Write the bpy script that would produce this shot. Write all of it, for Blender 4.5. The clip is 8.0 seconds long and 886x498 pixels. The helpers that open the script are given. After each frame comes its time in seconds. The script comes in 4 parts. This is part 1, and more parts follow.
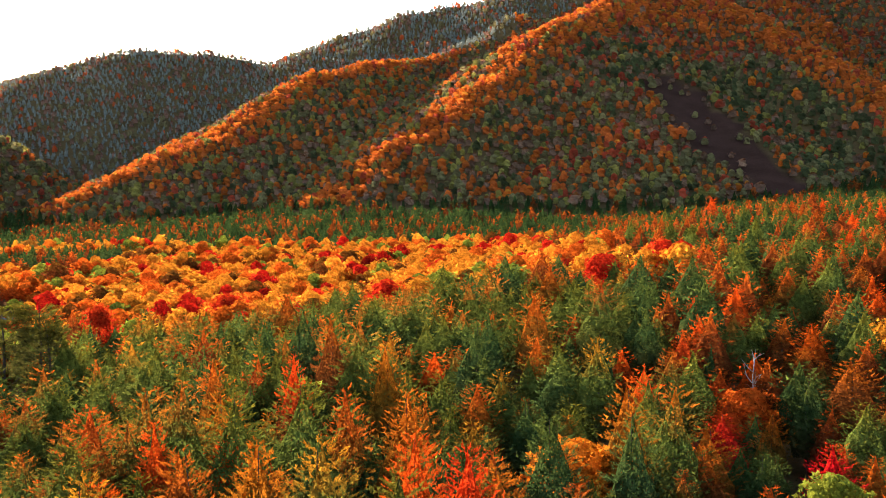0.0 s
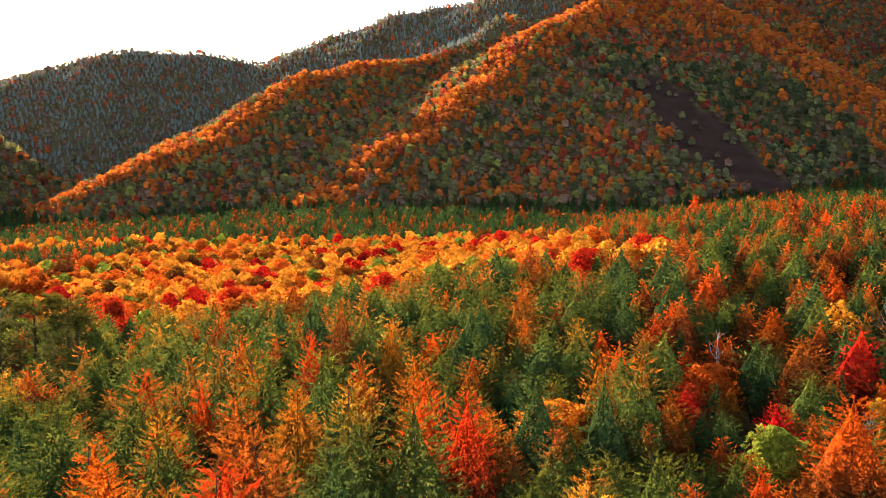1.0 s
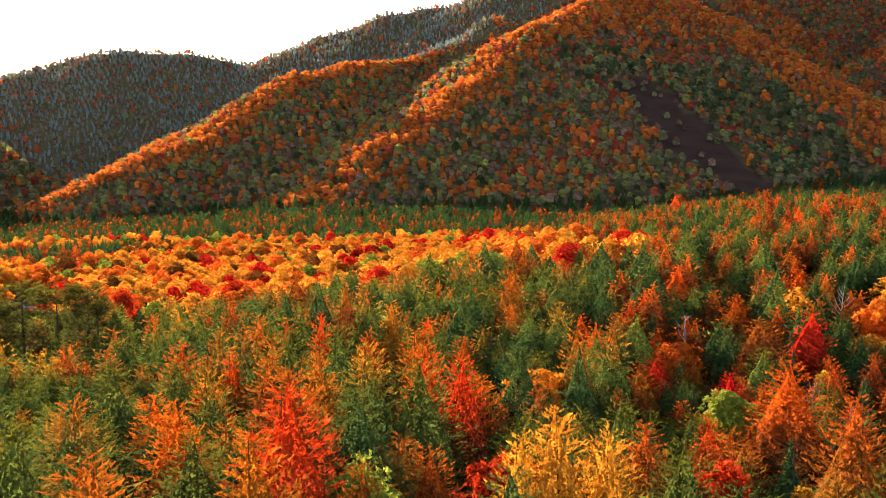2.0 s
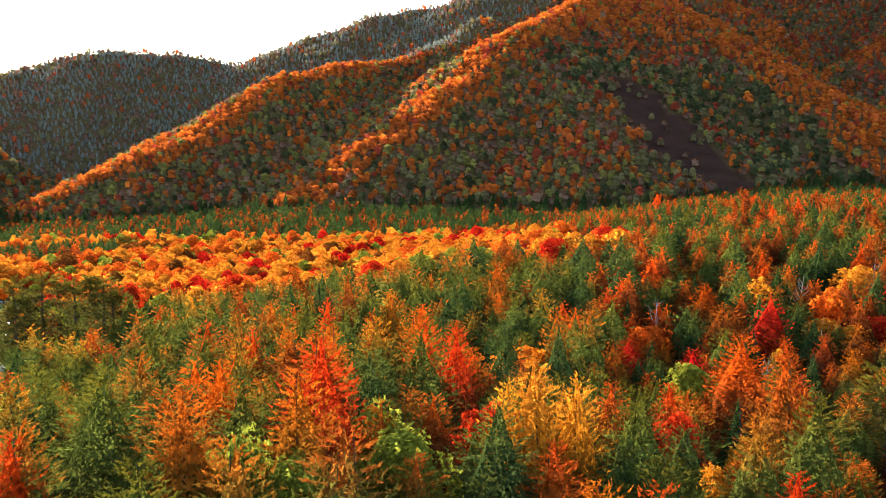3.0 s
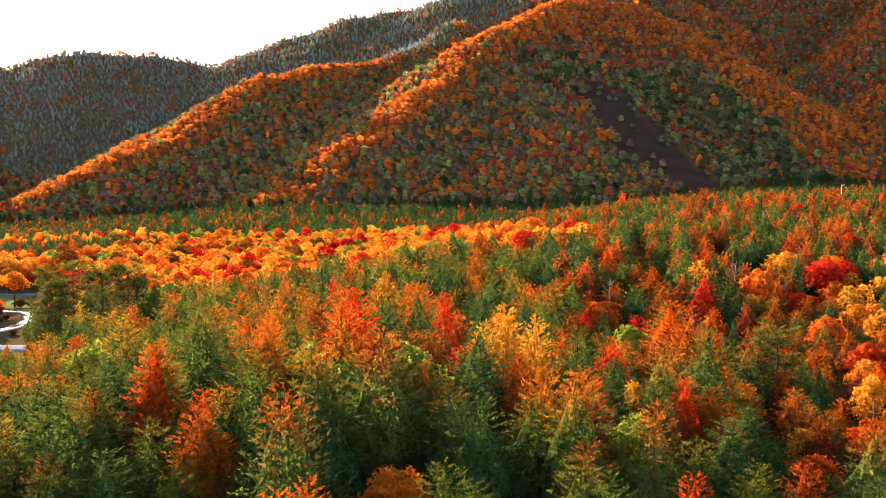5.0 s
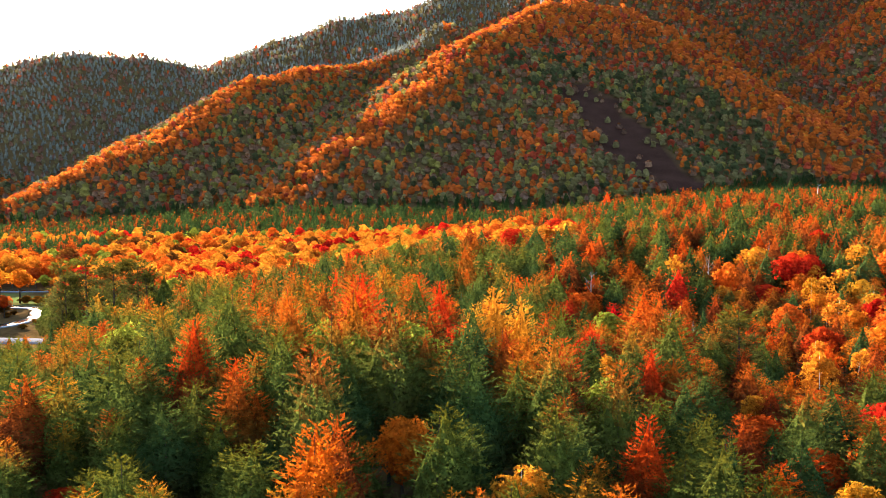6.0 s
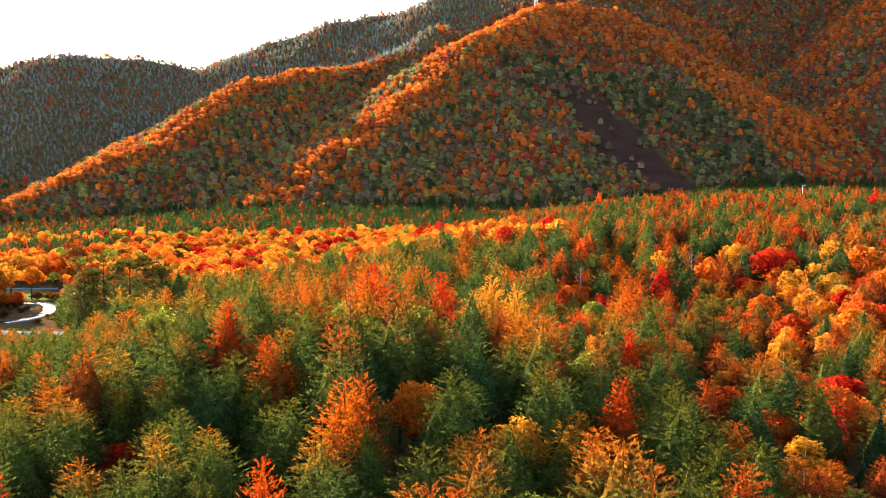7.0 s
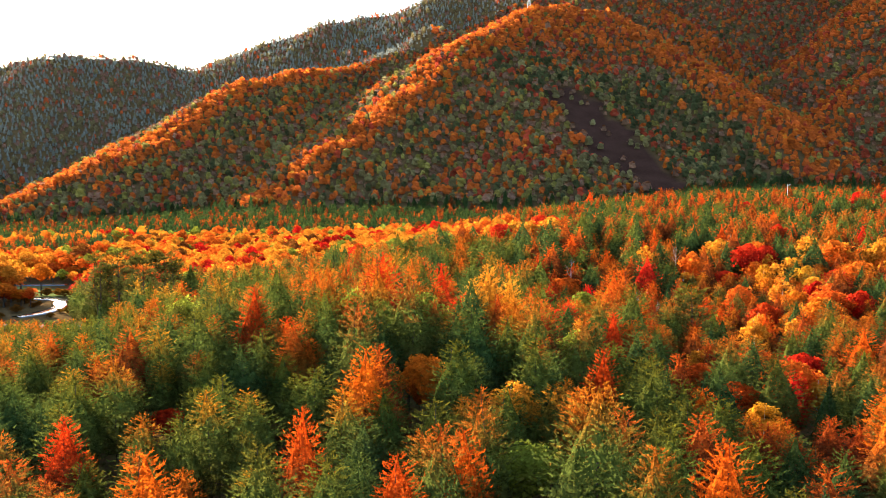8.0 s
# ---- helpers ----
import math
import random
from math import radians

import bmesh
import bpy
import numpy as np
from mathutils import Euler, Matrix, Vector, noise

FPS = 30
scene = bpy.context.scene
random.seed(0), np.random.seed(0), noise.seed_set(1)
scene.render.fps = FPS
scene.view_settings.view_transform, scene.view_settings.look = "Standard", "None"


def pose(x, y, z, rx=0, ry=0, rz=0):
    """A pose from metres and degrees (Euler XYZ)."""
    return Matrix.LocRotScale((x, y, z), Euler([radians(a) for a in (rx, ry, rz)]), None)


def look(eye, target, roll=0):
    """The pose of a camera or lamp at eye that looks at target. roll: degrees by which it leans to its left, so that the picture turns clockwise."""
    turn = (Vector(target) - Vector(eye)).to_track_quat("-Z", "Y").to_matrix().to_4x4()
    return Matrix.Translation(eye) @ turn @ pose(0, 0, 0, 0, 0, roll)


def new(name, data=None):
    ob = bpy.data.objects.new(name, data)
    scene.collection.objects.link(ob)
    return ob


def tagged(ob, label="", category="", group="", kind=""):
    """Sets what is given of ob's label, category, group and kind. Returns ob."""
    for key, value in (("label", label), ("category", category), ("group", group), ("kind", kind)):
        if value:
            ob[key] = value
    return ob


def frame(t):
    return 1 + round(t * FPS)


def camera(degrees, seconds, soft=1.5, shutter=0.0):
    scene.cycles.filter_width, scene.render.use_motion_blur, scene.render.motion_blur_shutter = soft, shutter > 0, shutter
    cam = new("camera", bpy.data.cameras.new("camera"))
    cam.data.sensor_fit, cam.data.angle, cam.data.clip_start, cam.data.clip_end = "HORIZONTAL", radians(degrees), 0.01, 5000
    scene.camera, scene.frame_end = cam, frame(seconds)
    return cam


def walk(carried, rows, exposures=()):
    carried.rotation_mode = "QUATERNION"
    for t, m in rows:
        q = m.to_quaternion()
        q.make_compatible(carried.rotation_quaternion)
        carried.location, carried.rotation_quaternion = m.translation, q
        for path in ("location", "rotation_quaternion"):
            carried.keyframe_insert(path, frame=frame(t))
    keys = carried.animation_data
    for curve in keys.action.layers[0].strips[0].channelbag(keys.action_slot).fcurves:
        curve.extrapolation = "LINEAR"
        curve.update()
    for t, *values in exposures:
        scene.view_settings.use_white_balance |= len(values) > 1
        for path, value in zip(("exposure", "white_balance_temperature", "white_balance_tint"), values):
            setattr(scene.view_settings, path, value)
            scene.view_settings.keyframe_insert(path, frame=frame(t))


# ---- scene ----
EXPOSURE = 2.97
cam = camera(52.1, 8.0, soft=0.9)
METRES, EYE, TILT, LEAN, TURN = 100.0, 30.5, -5.4, 0.0, 0.0
ROWS = [
    (0.0, 0.0, 0.0, 0.0, 0.0, 0.0, -0.0),
    (0.5, -0.0044, -0.0625, -0.0055, -0.25, -0.01, 0.02),
    (1.0, -0.0092, -0.1252, -0.0112, -0.59, -0.03, 0.07),
    (1.5, -0.0145, -0.1881, -0.0171, -0.97, -0.04, 0.11),
    (3.0, -0.0322, -0.3741, -0.0351, -2.15, -0.04, 0.2),
    (3.5, -0.0393, -0.4371, -0.041, -2.55, -0.02, 0.24),
    (4.0, -0.0464, -0.4995, -0.047, -2.93, -0.0, 0.3),
    (4.5, -0.0543, -0.5619, -0.053, -3.33, -0.01, 0.35),
    (6.0, -0.0805, -0.7478, -0.0706, -4.5, 0.06, 0.47),
    (6.5, -0.0901, -0.8086, -0.0765, -4.69, 0.1, 0.49),
    (7.0, -0.1003, -0.8689, -0.0824, -4.86, 0.12, 0.51),
    (7.5, -0.111, -0.9285, -0.0882, -5.09, 0.13, 0.55),
    (8.0, -0.1224, -0.9874, -0.094, -5.29, 0.13, 0.57),
]
walk(cam, [(t, pose(0, 0, EYE, TILT, LEAN, TURN) @ pose(METRES * x, METRES * y, METRES * z, 90 + pitch, roll, yaw)) for t, x, y, z, yaw, pitch, roll in ROWS],
     exposures=[(0.0, EXPOSURE), (4.0, EXPOSURE + 0.17), (8.0, EXPOSURE + 0.35)])

# ---- sky and sun: a low sun over the ridge, ahead and to the left ----
SUN_AZIMUTH, SUN_ELEVATION = -30.0, 14.0  # degrees, from +y clockwise; above the level
world = bpy.data.worlds.new("sky")
scene.world = world
world.use_nodes = True
nodes, links = world.node_tree.nodes, world.node_tree.links
sky = nodes.new("ShaderNodeTexSky")
sky.sky_type, sky.sun_disc = "NISHITA", False
sky.sun_elevation, sky.sun_rotation = radians(SUN_ELEVATION), radians(SUN_AZIMUTH)
sky.altitude, sky.air_density, sky.dust_density, sky.ozone_density = 900, 1.0, 2.0, 1.0
links.new(sky.outputs[0], nodes["Background"].inputs[0])
nodes["Background"].inputs[1].default_value = 0.115
sun = new("sun", bpy.data.lights.new("sun", "SUN"))
sun.data.energy, sun.data.angle, sun.data.color = 5.0, radians(0.6), (1.0, 0.87, 0.7)
az, el = radians(SUN_AZIMUTH), radians(SUN_ELEVATION)
sun.matrix_world = look((math.sin(az) * math.cos(el) * 900, math.cos(az) * math.cos(el) * 900, math.sin(el) * 900), (0, 0, 0))


# ---- materials ----
def material(name):
    m = bpy.data.materials.new(name)
    m.use_nodes = True
    m.node_tree.nodes.clear()
    return m, m.node_tree.nodes, m.node_tree.links


def foliage_material(name, through_share, rough, twigs, fill):
    """Leaves: the tree's own hue from its tint, each spray a little different, and light that shines through."""
    m, n, l = material(name)
    out, mix = n.new("ShaderNodeOutputMaterial"), n.new("ShaderNodeMixShader")
    tint, hsv, geo, ob = n.new("ShaderNodeAttribute"), n.new("ShaderNodeHueSaturation"), n.new("ShaderNodeNewGeometry"), n.new("ShaderNodeObjectInfo")
    tint.attribute_name = "tint"
    hue, val = n.new("ShaderNodeMapRange"), n.new("ShaderNodeMapRange")
    hue.inputs[3].default_value, hue.inputs[4].default_value = 0.491, 0.513
    val.inputs[3].default_value, val.inputs[4].default_value = 0.86, 1.14
    l.new(ob.outputs["Random"], hue.inputs[0])
    l.new(geo.outputs["Random Per Island"], val.inputs[0])
    l.new(hue.outputs[0], hsv.inputs["Hue"])
    l.new(tint.outputs["Color"], hsv.inputs["Color"])
    body, shine = n.new("ShaderNodeBsdfPrincipled"), n.new("ShaderNodeBsdfTranslucent")
    body.inputs["Roughness"].default_value = rough
    body.inputs["Specular IOR Level"].default_value = 0.0
    l.new(hsv.outputs[0], body.inputs["Base Color"])
    l.new(hsv.outputs[0], shine.inputs["Color"])
    relief, bumps = n.new("ShaderNodeTexNoise"), n.new("ShaderNodeBump")
    relief.inputs["Scale"].default_value, relief.inputs["Detail"].default_value = 1.6, 5.0
    bumps.inputs["Strength"].default_value, bumps.inputs["Distance"].default_value = 0.9, 0.7
    l.new(relief.outputs["Fac"], bumps.inputs["Height"])
    l.new(bumps.outputs[0], body.inputs["Normal"])
    mix.inputs[0].default_value = through_share
    l.new(body.outputs[0], mix.inputs[1])
    l.new(shine.outputs[0], mix.inputs[2])
    # each spray is a frond: a stalk with side twigs, open between them; the inside of a crown is broken by holes
    def calc(op, a, b, c=None):
        node = n.new("ShaderNodeMath")
        node.operation = op
        for i, v in enumerate((a, b, c)):
            if v is None:
                continue
            if isinstance(v, (int, float)):
                node.inputs[i].default_value = v
            else:
                l.new(v, node.inputs[i])
        return node.outputs[0]

    co, holes, clumps, frond, part_uv, gap, lacy = (n.new(k) for k in ("ShaderNodeTexCoord", "ShaderNodeTexNoise", "ShaderNodeTexNoise", "ShaderNodeAttribute", "ShaderNodeSeparateXYZ", "ShaderNodeBsdfTransparent", "ShaderNodeMixShader"))
    frond.attribute_name = "frond"
    holes.inputs["Scale"].default_value, holes.inputs["Detail"].default_value = 7.0, 2.0
    clumps.inputs["Scale"].default_value, clumps.inputs["Detail"].default_value = 1.7, 4.0
    l.new(co.outputs["Object"], holes.inputs["Vector"])
    l.new(co.outputs["Object"], clumps.inputs["Vector"])
    l.new(co.outputs["Object"], relief.inputs["Vector"])
    l.new(frond.outputs["Vector"], part_uv.inputs[0])
    u, v, kind = part_uv.outputs[0], part_uv.outputs[1], part_uv.outputs[2]
    u = calc("ABSOLUTE", u, None)
    wave = calc("ADD", calc("MULTIPLY", v, twigs), calc("MULTIPLY", u, -0.5 * twigs))
    wave = calc("ADD", wave, calc("MULTIPLY", holes.outputs["Fac"], 1.4))
    twig = calc("LESS_THAN", calc("FRACT", wave, None), fill)
    twig = calc("MULTIPLY", twig, calc("GREATER_THAN", holes.outputs["Fac"], 0.4))
    stalk = calc("LESS_THAN", u, 0.09)
    on_frond = calc("MAXIMUM", twig, stalk)
    on_core = calc("GREATER_THAN", holes.outputs["Fac"], 0.43)
    keep = calc("ADD", calc("MULTIPLY", on_frond, calc("SUBTRACT", 1.0, kind)), calc("MULTIPLY", on_core, kind))
    l.new(keep, lacy.inputs[0])
    l.new(gap.outputs[0], lacy.inputs[1])
    l.new(mix.outputs[0], lacy.inputs[2])
    l.new(lacy.outputs[0], out.inputs[0])
    # lighter and darker bunches within a crown
    bunch = n.new("ShaderNodeMapRange")
    for i, x_ in enumerate((0.3, 0.7, 0.5, 1.5)):
        bunch.inputs[i + 1].default_value = x_
    l.new(clumps.outputs["Fac"], bunch.inputs[0])
    own = calc("MULTIPLY_ADD", calc("SUBTRACT", val.outputs[0], 1.0), calc("SUBTRACT", 1.0, kind), 1.0)
    l.new(calc("MULTIPLY", own, bunch.outputs[0]), hsv.inputs["Value"])
    return m


def rough_material(name, ramp, scale, detail=8.0, rough=0.9, bump=0.3, metal=0.0):
    """A rough surface whose colour wanders through the ramp at two scales, with relief."""
    m, n, l = material(name)
    out, body = n.new("ShaderNodeOutputMaterial"), n.new("ShaderNodeBsdfPrincipled")
    co, fine, coarse, mix, cr, bp = (n.new(k) for k in ("ShaderNodeTexCoord", "ShaderNodeTexNoise", "ShaderNodeTexNoise", "ShaderNodeMath", "ShaderNodeValToRGB", "ShaderNodeBump"))
    fine.inputs["Scale"].default_value, coarse.inputs["Scale"].default_value = scale, scale * 0.11
    fine.inputs["Detail"].default_value = detail
    mix.operation = "MULTIPLY_ADD"
    mix.inputs[1].default_value = 0.55
    for t in (fine, coarse):
        l.new(co.outputs["Object"], t.inputs["Vector"])
    scaled = n.new("ShaderNodeMath")
    scaled.operation = "MULTIPLY"
    scaled.inputs[1].default_value = 0.5
    l.new(coarse.outputs["Fac"], scaled.inputs[0])
    l.new(fine.outputs["Fac"], mix.inputs[0])
    l.new(scaled.outputs[0], mix.inputs[2])
    l.new(mix.outputs[0], cr.inputs[0])
    el = cr.color_ramp.elements
    while len(el) < len(ramp):
        el.new(0.5)
    for e, (p, c) in zip(el, ramp):
        e.position, e.color = p, (*c, 1)
    l.new(cr.outputs[0], body.inputs["Base Color"])
    bp.inputs["Strength"].default_value = bump
    l.new(fine.outputs["Fac"], bp.inputs["Height"])
    l.new(bp.outputs[0], body.inputs["Normal"])
    body.inputs["Roughness"].default_value, body.inputs["Metallic"].default_value = rough, metal
    body.inputs["Specular IOR Level"].default_value = 0.5 if rough < 0.85 else 0.0
    l.new(body.outputs[0], out.inputs[0])
    return m


NEEDLES = foliage_material("larch_needles", 0.4, 0.8, 6.0, 0.5)
LEAVES = foliage_material("broad_leaves", 0.5, 0.8, 3.0, 0.76)


def ground_material():
    """Leaf litter, bare soil or grass, by the sheet's own tint, broken up at two scales."""
    m, n, l = material("forest_floor")
    out, body, tint, co = (n.new(k) for k in ("ShaderNodeOutputMaterial", "ShaderNodeBsdfPrincipled", "ShaderNodeAttribute", "ShaderNodeTexCoord"))
    fine, coarse, hsv, add, bp = (n.new(k) for k in ("ShaderNodeTexNoise", "ShaderNodeTexNoise", "ShaderNodeHueSaturation", "ShaderNodeMath", "ShaderNodeBump"))
    tint.attribute_name = "tint"
    fine.inputs["Scale"].default_value, fine.inputs["Detail"].default_value, coarse.inputs["Scale"].default_value = 0.7, 10.0, 0.05
    for t in (fine, coarse):
        l.new(co.outputs["Object"], t.inputs["Vector"])
    add.operation = "ADD"
    l.new(fine.outputs["Fac"], add.inputs[0])
    l.new(coarse.outputs["Fac"], add.inputs[1])
    l.new(add.outputs[0], hsv.inputs["Value"])
    l.new(tint.outputs["Color"], hsv.inputs["Color"])
    l.new(hsv.outputs[0], body.inputs["Base Color"])
    bp.inputs["Strength"].default_value, bp.inputs["Distance"].default_value = 0.6, 0.5
    l.new(fine.outputs["Fac"], bp.inputs["Height"])
    l.new(bp.outputs[0], body.inputs["Normal"])
    body.inputs["Roughness"].default_value = 0.95
    body.inputs["Specular IOR Level"].default_value = 0.0
    l.new(body.outputs[0], out.inputs[0])
    return m


LITTER = ground_material()
BARK = rough_material("dark_bark", [(0.3, (0.016, 0.012, 0.009)), (0.7, (0.06, 0.045, 0.034))], 5.0)
ASPHALT = rough_material("worn_asphalt", [(0.3, (0.08, 0.078, 0.086)), (0.7, (0.15, 0.145, 0.16))], 1.5, rough=0.9, bump=0.15)
WATER = rough_material("shallow_water", [(0.3, (0.03, 0.04, 0.04)), (0.7, (0.07, 0.075, 0.07))], 0.4, rough=0.12, bump=0.12)
DEAD_WOOD = rough_material("weathered_dead_wood", [(0.35, (0.08, 0.07, 0.06)), (0.7, (0.26, 0.24, 0.21))], 4.0)
PALE_BARK = rough_material("pale_birch_bark", [(0.35, (0.16, 0.13, 0.1)), (0.5, (0.45, 0.42, 0.37)), (0.75, (0.58, 0.55, 0.5))], 4.0)


# ---- the lie of the land ----
def sigmoid(v):
    return 1 / (1 + np.exp(-np.clip(v, -30, 30)))


def lattice(ix, iy, seed):
    v = np.sin(ix * 127.1 + iy * 311.7 + seed * 74.7) * 43758.5453
    return v - np.floor(v)


def wander(x, y, size, seed):
    """Smooth noise, 0 to 1, over the plan."""
    x, y = np.asarray(x, float) / size, np.asarray(y, float) / size
    ix, iy = np.floor(x), np.floor(y)
    fx, fy = x - ix, y - iy
    fx, fy = fx * fx * (3 - 2 * fx), fy * fy * (3 - 2 * fy)
    a = lattice(ix, iy, seed) * (1 - fx) + lattice(ix + 1, iy, seed) * fx
    b = lattice(ix, iy + 1, seed) * (1 - fx) + lattice(ix + 1, iy + 1, seed) * fx
    return a * (1 - fy) + b * fy


# crest lines (x, y, z) of the mountain's spurs, and how steeply their flanks fall
CRESTS = {
    "main_left": (0.62, ((275, 1400, 284), (160, 1200, 210), (65, 1060, 129), (-10, 960, 61), (-70, 900, 5), (-115, 850, -16))),
    "main_nose": (0.5, ((285, 1400, 270), (235, 1090, 140), (190, 930, 66), (150, 850, 14), (130, 790, -20))),
    "main_right": (0.68, ((338, 1400, 287), (376, 1340, 269), (402, 1260, 233), (419, 1180, 193), (441, 1120, 159), (461, 1060, 130), (474, 1000, 102), (489, 960, 73), (492, 930, 48), (483, 890, 7))),
    "spur": (0.55, ((-421, 1000, -58), (-402, 1020, -24), (-371, 1045, 9), (-320, 1080, 38), (-265, 1120, 62), (-207, 1190, 102), (-161, 1270, 150), (-80, 1400, 181), (-5, 1500, 202), (114, 1550, 271))),
}
BACK_CRESTS = {
    "left": (0.85, ((-800, 1150, 170), (-640, 1180, 92), (-605, 1200, 70), (-570, 1210, 36), (-535, 1220, -16), (-510, 1230, -60))),
    "back_left": (0.42, ((-1500, 1900, 70), (-1060, 1900, 134), (-920, 1900, 177), (-800, 1900, 219), (-705, 1900, 246), (-600, 1900, 264), (-495, 1900, 255), (-380, 1900, 237))),
    "back_middle": (0.5, ((-310, 1850, 226), (-255, 1900, 265), (-175, 1930, 305), (-50, 1950, 347), (60, 1950, 363), (175, 1950, 400), (325, 1950, 462))),
    "back_right": (0.85, ((325, 1950, 462), (520, 1950, 508), (825, 1900, 562), (1285, 1800, 572))),
}
RIGHT_CRESTS = {
    "right_spur": (0.75, ((495, 1650, 404), (555, 1550, 302), (590, 1450, 228), (600, 1350, 152))),
    "right_big": (0.88, ((1285, 1800, 572), (910, 1330, 352), (815, 1300, 300), (735, 1250, 234), (675, 1270, 196), (615, 1300, 148))),
    "right_low": (0.75, ((1100, 1250, 330), (780, 1120, 188), (710, 1100, 154), (655, 1100, 122), (605, 1080, 56), (555, 1000, 2))),
}
CRESTS.update(BACK_CRESTS)
CRESTS.update(RIGHT_CRESTS)


def valley(x, y):
    g = 0.5 - 18 * sigmoid((-0.9 * x + 0.45 * y - 95) / 25) - 6 * np.exp(-(((x - 42) / 32) ** 2 + ((y - 60) / 45) ** 2) / 2)
    g = g + 4 * np.exp(-(((x + 9) / 24) ** 2 + ((y - 22) / 24) ** 2) / 2) - 2 * sigmoid((-y - 12) / 10)
    g = g + 5.5 * sigmoid((x - 40) / 50) * sigmoid((y - 180) / 40) * sigmoid((390 - y) / 40) - 24 * sigmoid((-x - 220) / 60) * sigmoid((y - 500) / 100)
    return g + 1.2 * (wander(x, y, 35, 3) - 0.5)


def crest(x, y, slope, line):
    top = np.full(x.shape, -1e3)
    for (ax, ay, az_), (bx, by, bz) in zip(line, line[1:]):
        s = np.clip(((x - ax) * (bx - ax) + (y - ay) * (by - ay)) / ((bx - ax) ** 2 + (by - ay) ** 2), 0, 1)
        d = np.hypot(x - ax - s * (bx - ax), y - ay - s * (by - ay))
        top = np.maximum(top, az_ + s * (bz - az_) - slope * (np.sqrt(d * d + 750) - 27.4))
    return top


def ground_height(x, y):
    x, y = np.asarray(x, float), np.asarray(y, float)
    low = valley(x, y)
    soft = 9.0
    total = np.exp(np.clip(low / soft, -60, 60))
    gully = 16 * (wander(x + 0.25 * y, y * 0.35, 55, 7) - 0.5) + 9 * (wander(x, y, 32, 8) - 0.5)
    for slope, line in CRESTS.values():
        total = total + np.exp(np.clip((crest(x, y, slope, line) + gully * 0.6) / soft, -60, 78))
    return soft * np.log(total)


def mesh_of(name, verts, faces, size, mats, tints=None, smooth=False, normals=None, fronds=None):
    """A mesh from arrays: verts (n, 3), faces (m, size) of indices, tints (n, 3)."""
    me = bpy.data.meshes.new(name)
    me.vertices.add(len(verts))
    me.vertices.foreach_set("co", np.ascontiguousarray(verts, np.float32).ravel())
    me.loops.add(len(faces) * size)
    me.loops.foreach_set("vertex_index", np.ascontiguousarray(faces, np.int32).ravel())
    me.polygons.add(len(faces))
    me.polygons.foreach_set("loop_start", np.arange(0, len(faces) * size, size, dtype=np.int32))
    me.polygons.foreach_set("use_smooth", np.full(len(faces), smooth))
    if tints is not None:
        a = me.attributes.new("tint", "FLOAT_COLOR", "POINT")
        a.data.foreach_set("color", np.ascontiguousarray(np.hstack([tints, np.ones((len(tints), 1))]), np.float32).ravel())
    if normals is not None:
        a = me.attributes.new("custom_normal", "FLOAT_VECTOR", "POINT")
        a.data.foreach_set("vector", np.ascontiguousarray(normals, np.float32).ravel())
    if fronds is not None:
        a = me.attributes.new("frond", "FLOAT_VECTOR", "POINT")
        a.data.foreach_set("vector", np.ascontiguousarray(fronds, np.float32).ravel())
    for m in mats:
        me.materials.append(m)
    me.update(calc_edges=True)
    return me


def stretch(lo, fine_lo, fine_hi, hi, step):
    """Grid lines: even steps in the middle, ever wider ones out to the ends."""
    mid = np.arange(fine_lo, fine_hi + 1, step)
    up, s = [], step
    v = fine_hi
    while v < hi:
        s *= 1.35
        v += s
        up.append(min(v, hi))
    down, s, v = [], step, fine_lo
    while v > lo:
        s *= 1.35
        v -= s
        down.append(max(v, lo))
    return np.array(down[::-1] + list(mid) + up)


gx, gy = stretch(-4500, -900, 1150, 4500, 9), stretch(-3500, -150, 2050, 4500, 9)
GX, GY = np.meshgrid(gx, gy)
GZ = ground_height(GX, GY)
idx = np.arange(GX.size).reshape(GX.shape)
quads = np.stack([idx[:-1, :-1], idx[:-1, 1:], idx[1:, 1:], idx[1:, :-1]], -1).reshape(-1, 4)


def near_line(x, y, line):
    """Plan distance to a line of points."""
    best = np.full(np.shape(x), 1e9)
    for (ax, ay), (bx, by) in zip(line, line[1:]):
        s = np.clip(((x - ax) * (bx - ax) + (y - ay) * (by - ay)) / ((bx - ax) ** 2 + (by - ay) ** 2), 0, 1)
        best = np.minimum(best, np.hypot(x - ax - s * (bx - ax), y - ay - s * (by - ay)))
    return best


SCAR = ((256, 1020), (260, 970), (267, 904), (279, 850), (297, 795))
STREAM = ((-190, 252), (-150, 248), (-133, 241), (-121, 235), (-116.5, 226), (-114, 216), (-115.6, 208), (-117.5, 202), (-121, 197))
ROAD = ((-84, 20), (-77, 45), (-72, 75), (-68, 110), (-69, 140), (-84, 163), (-112, 177), (-175, 188))
POOL = ((-152, 284), (-141, 282.5), (-131, 281))
MEADOW = ((-150, 268), (-128, 258), (-122, 252))


def scar_at(x, y):
    return near_line(x, y, SCAR) - 36 + 40 * (wander(x, y, 18, 51) - 0.5)


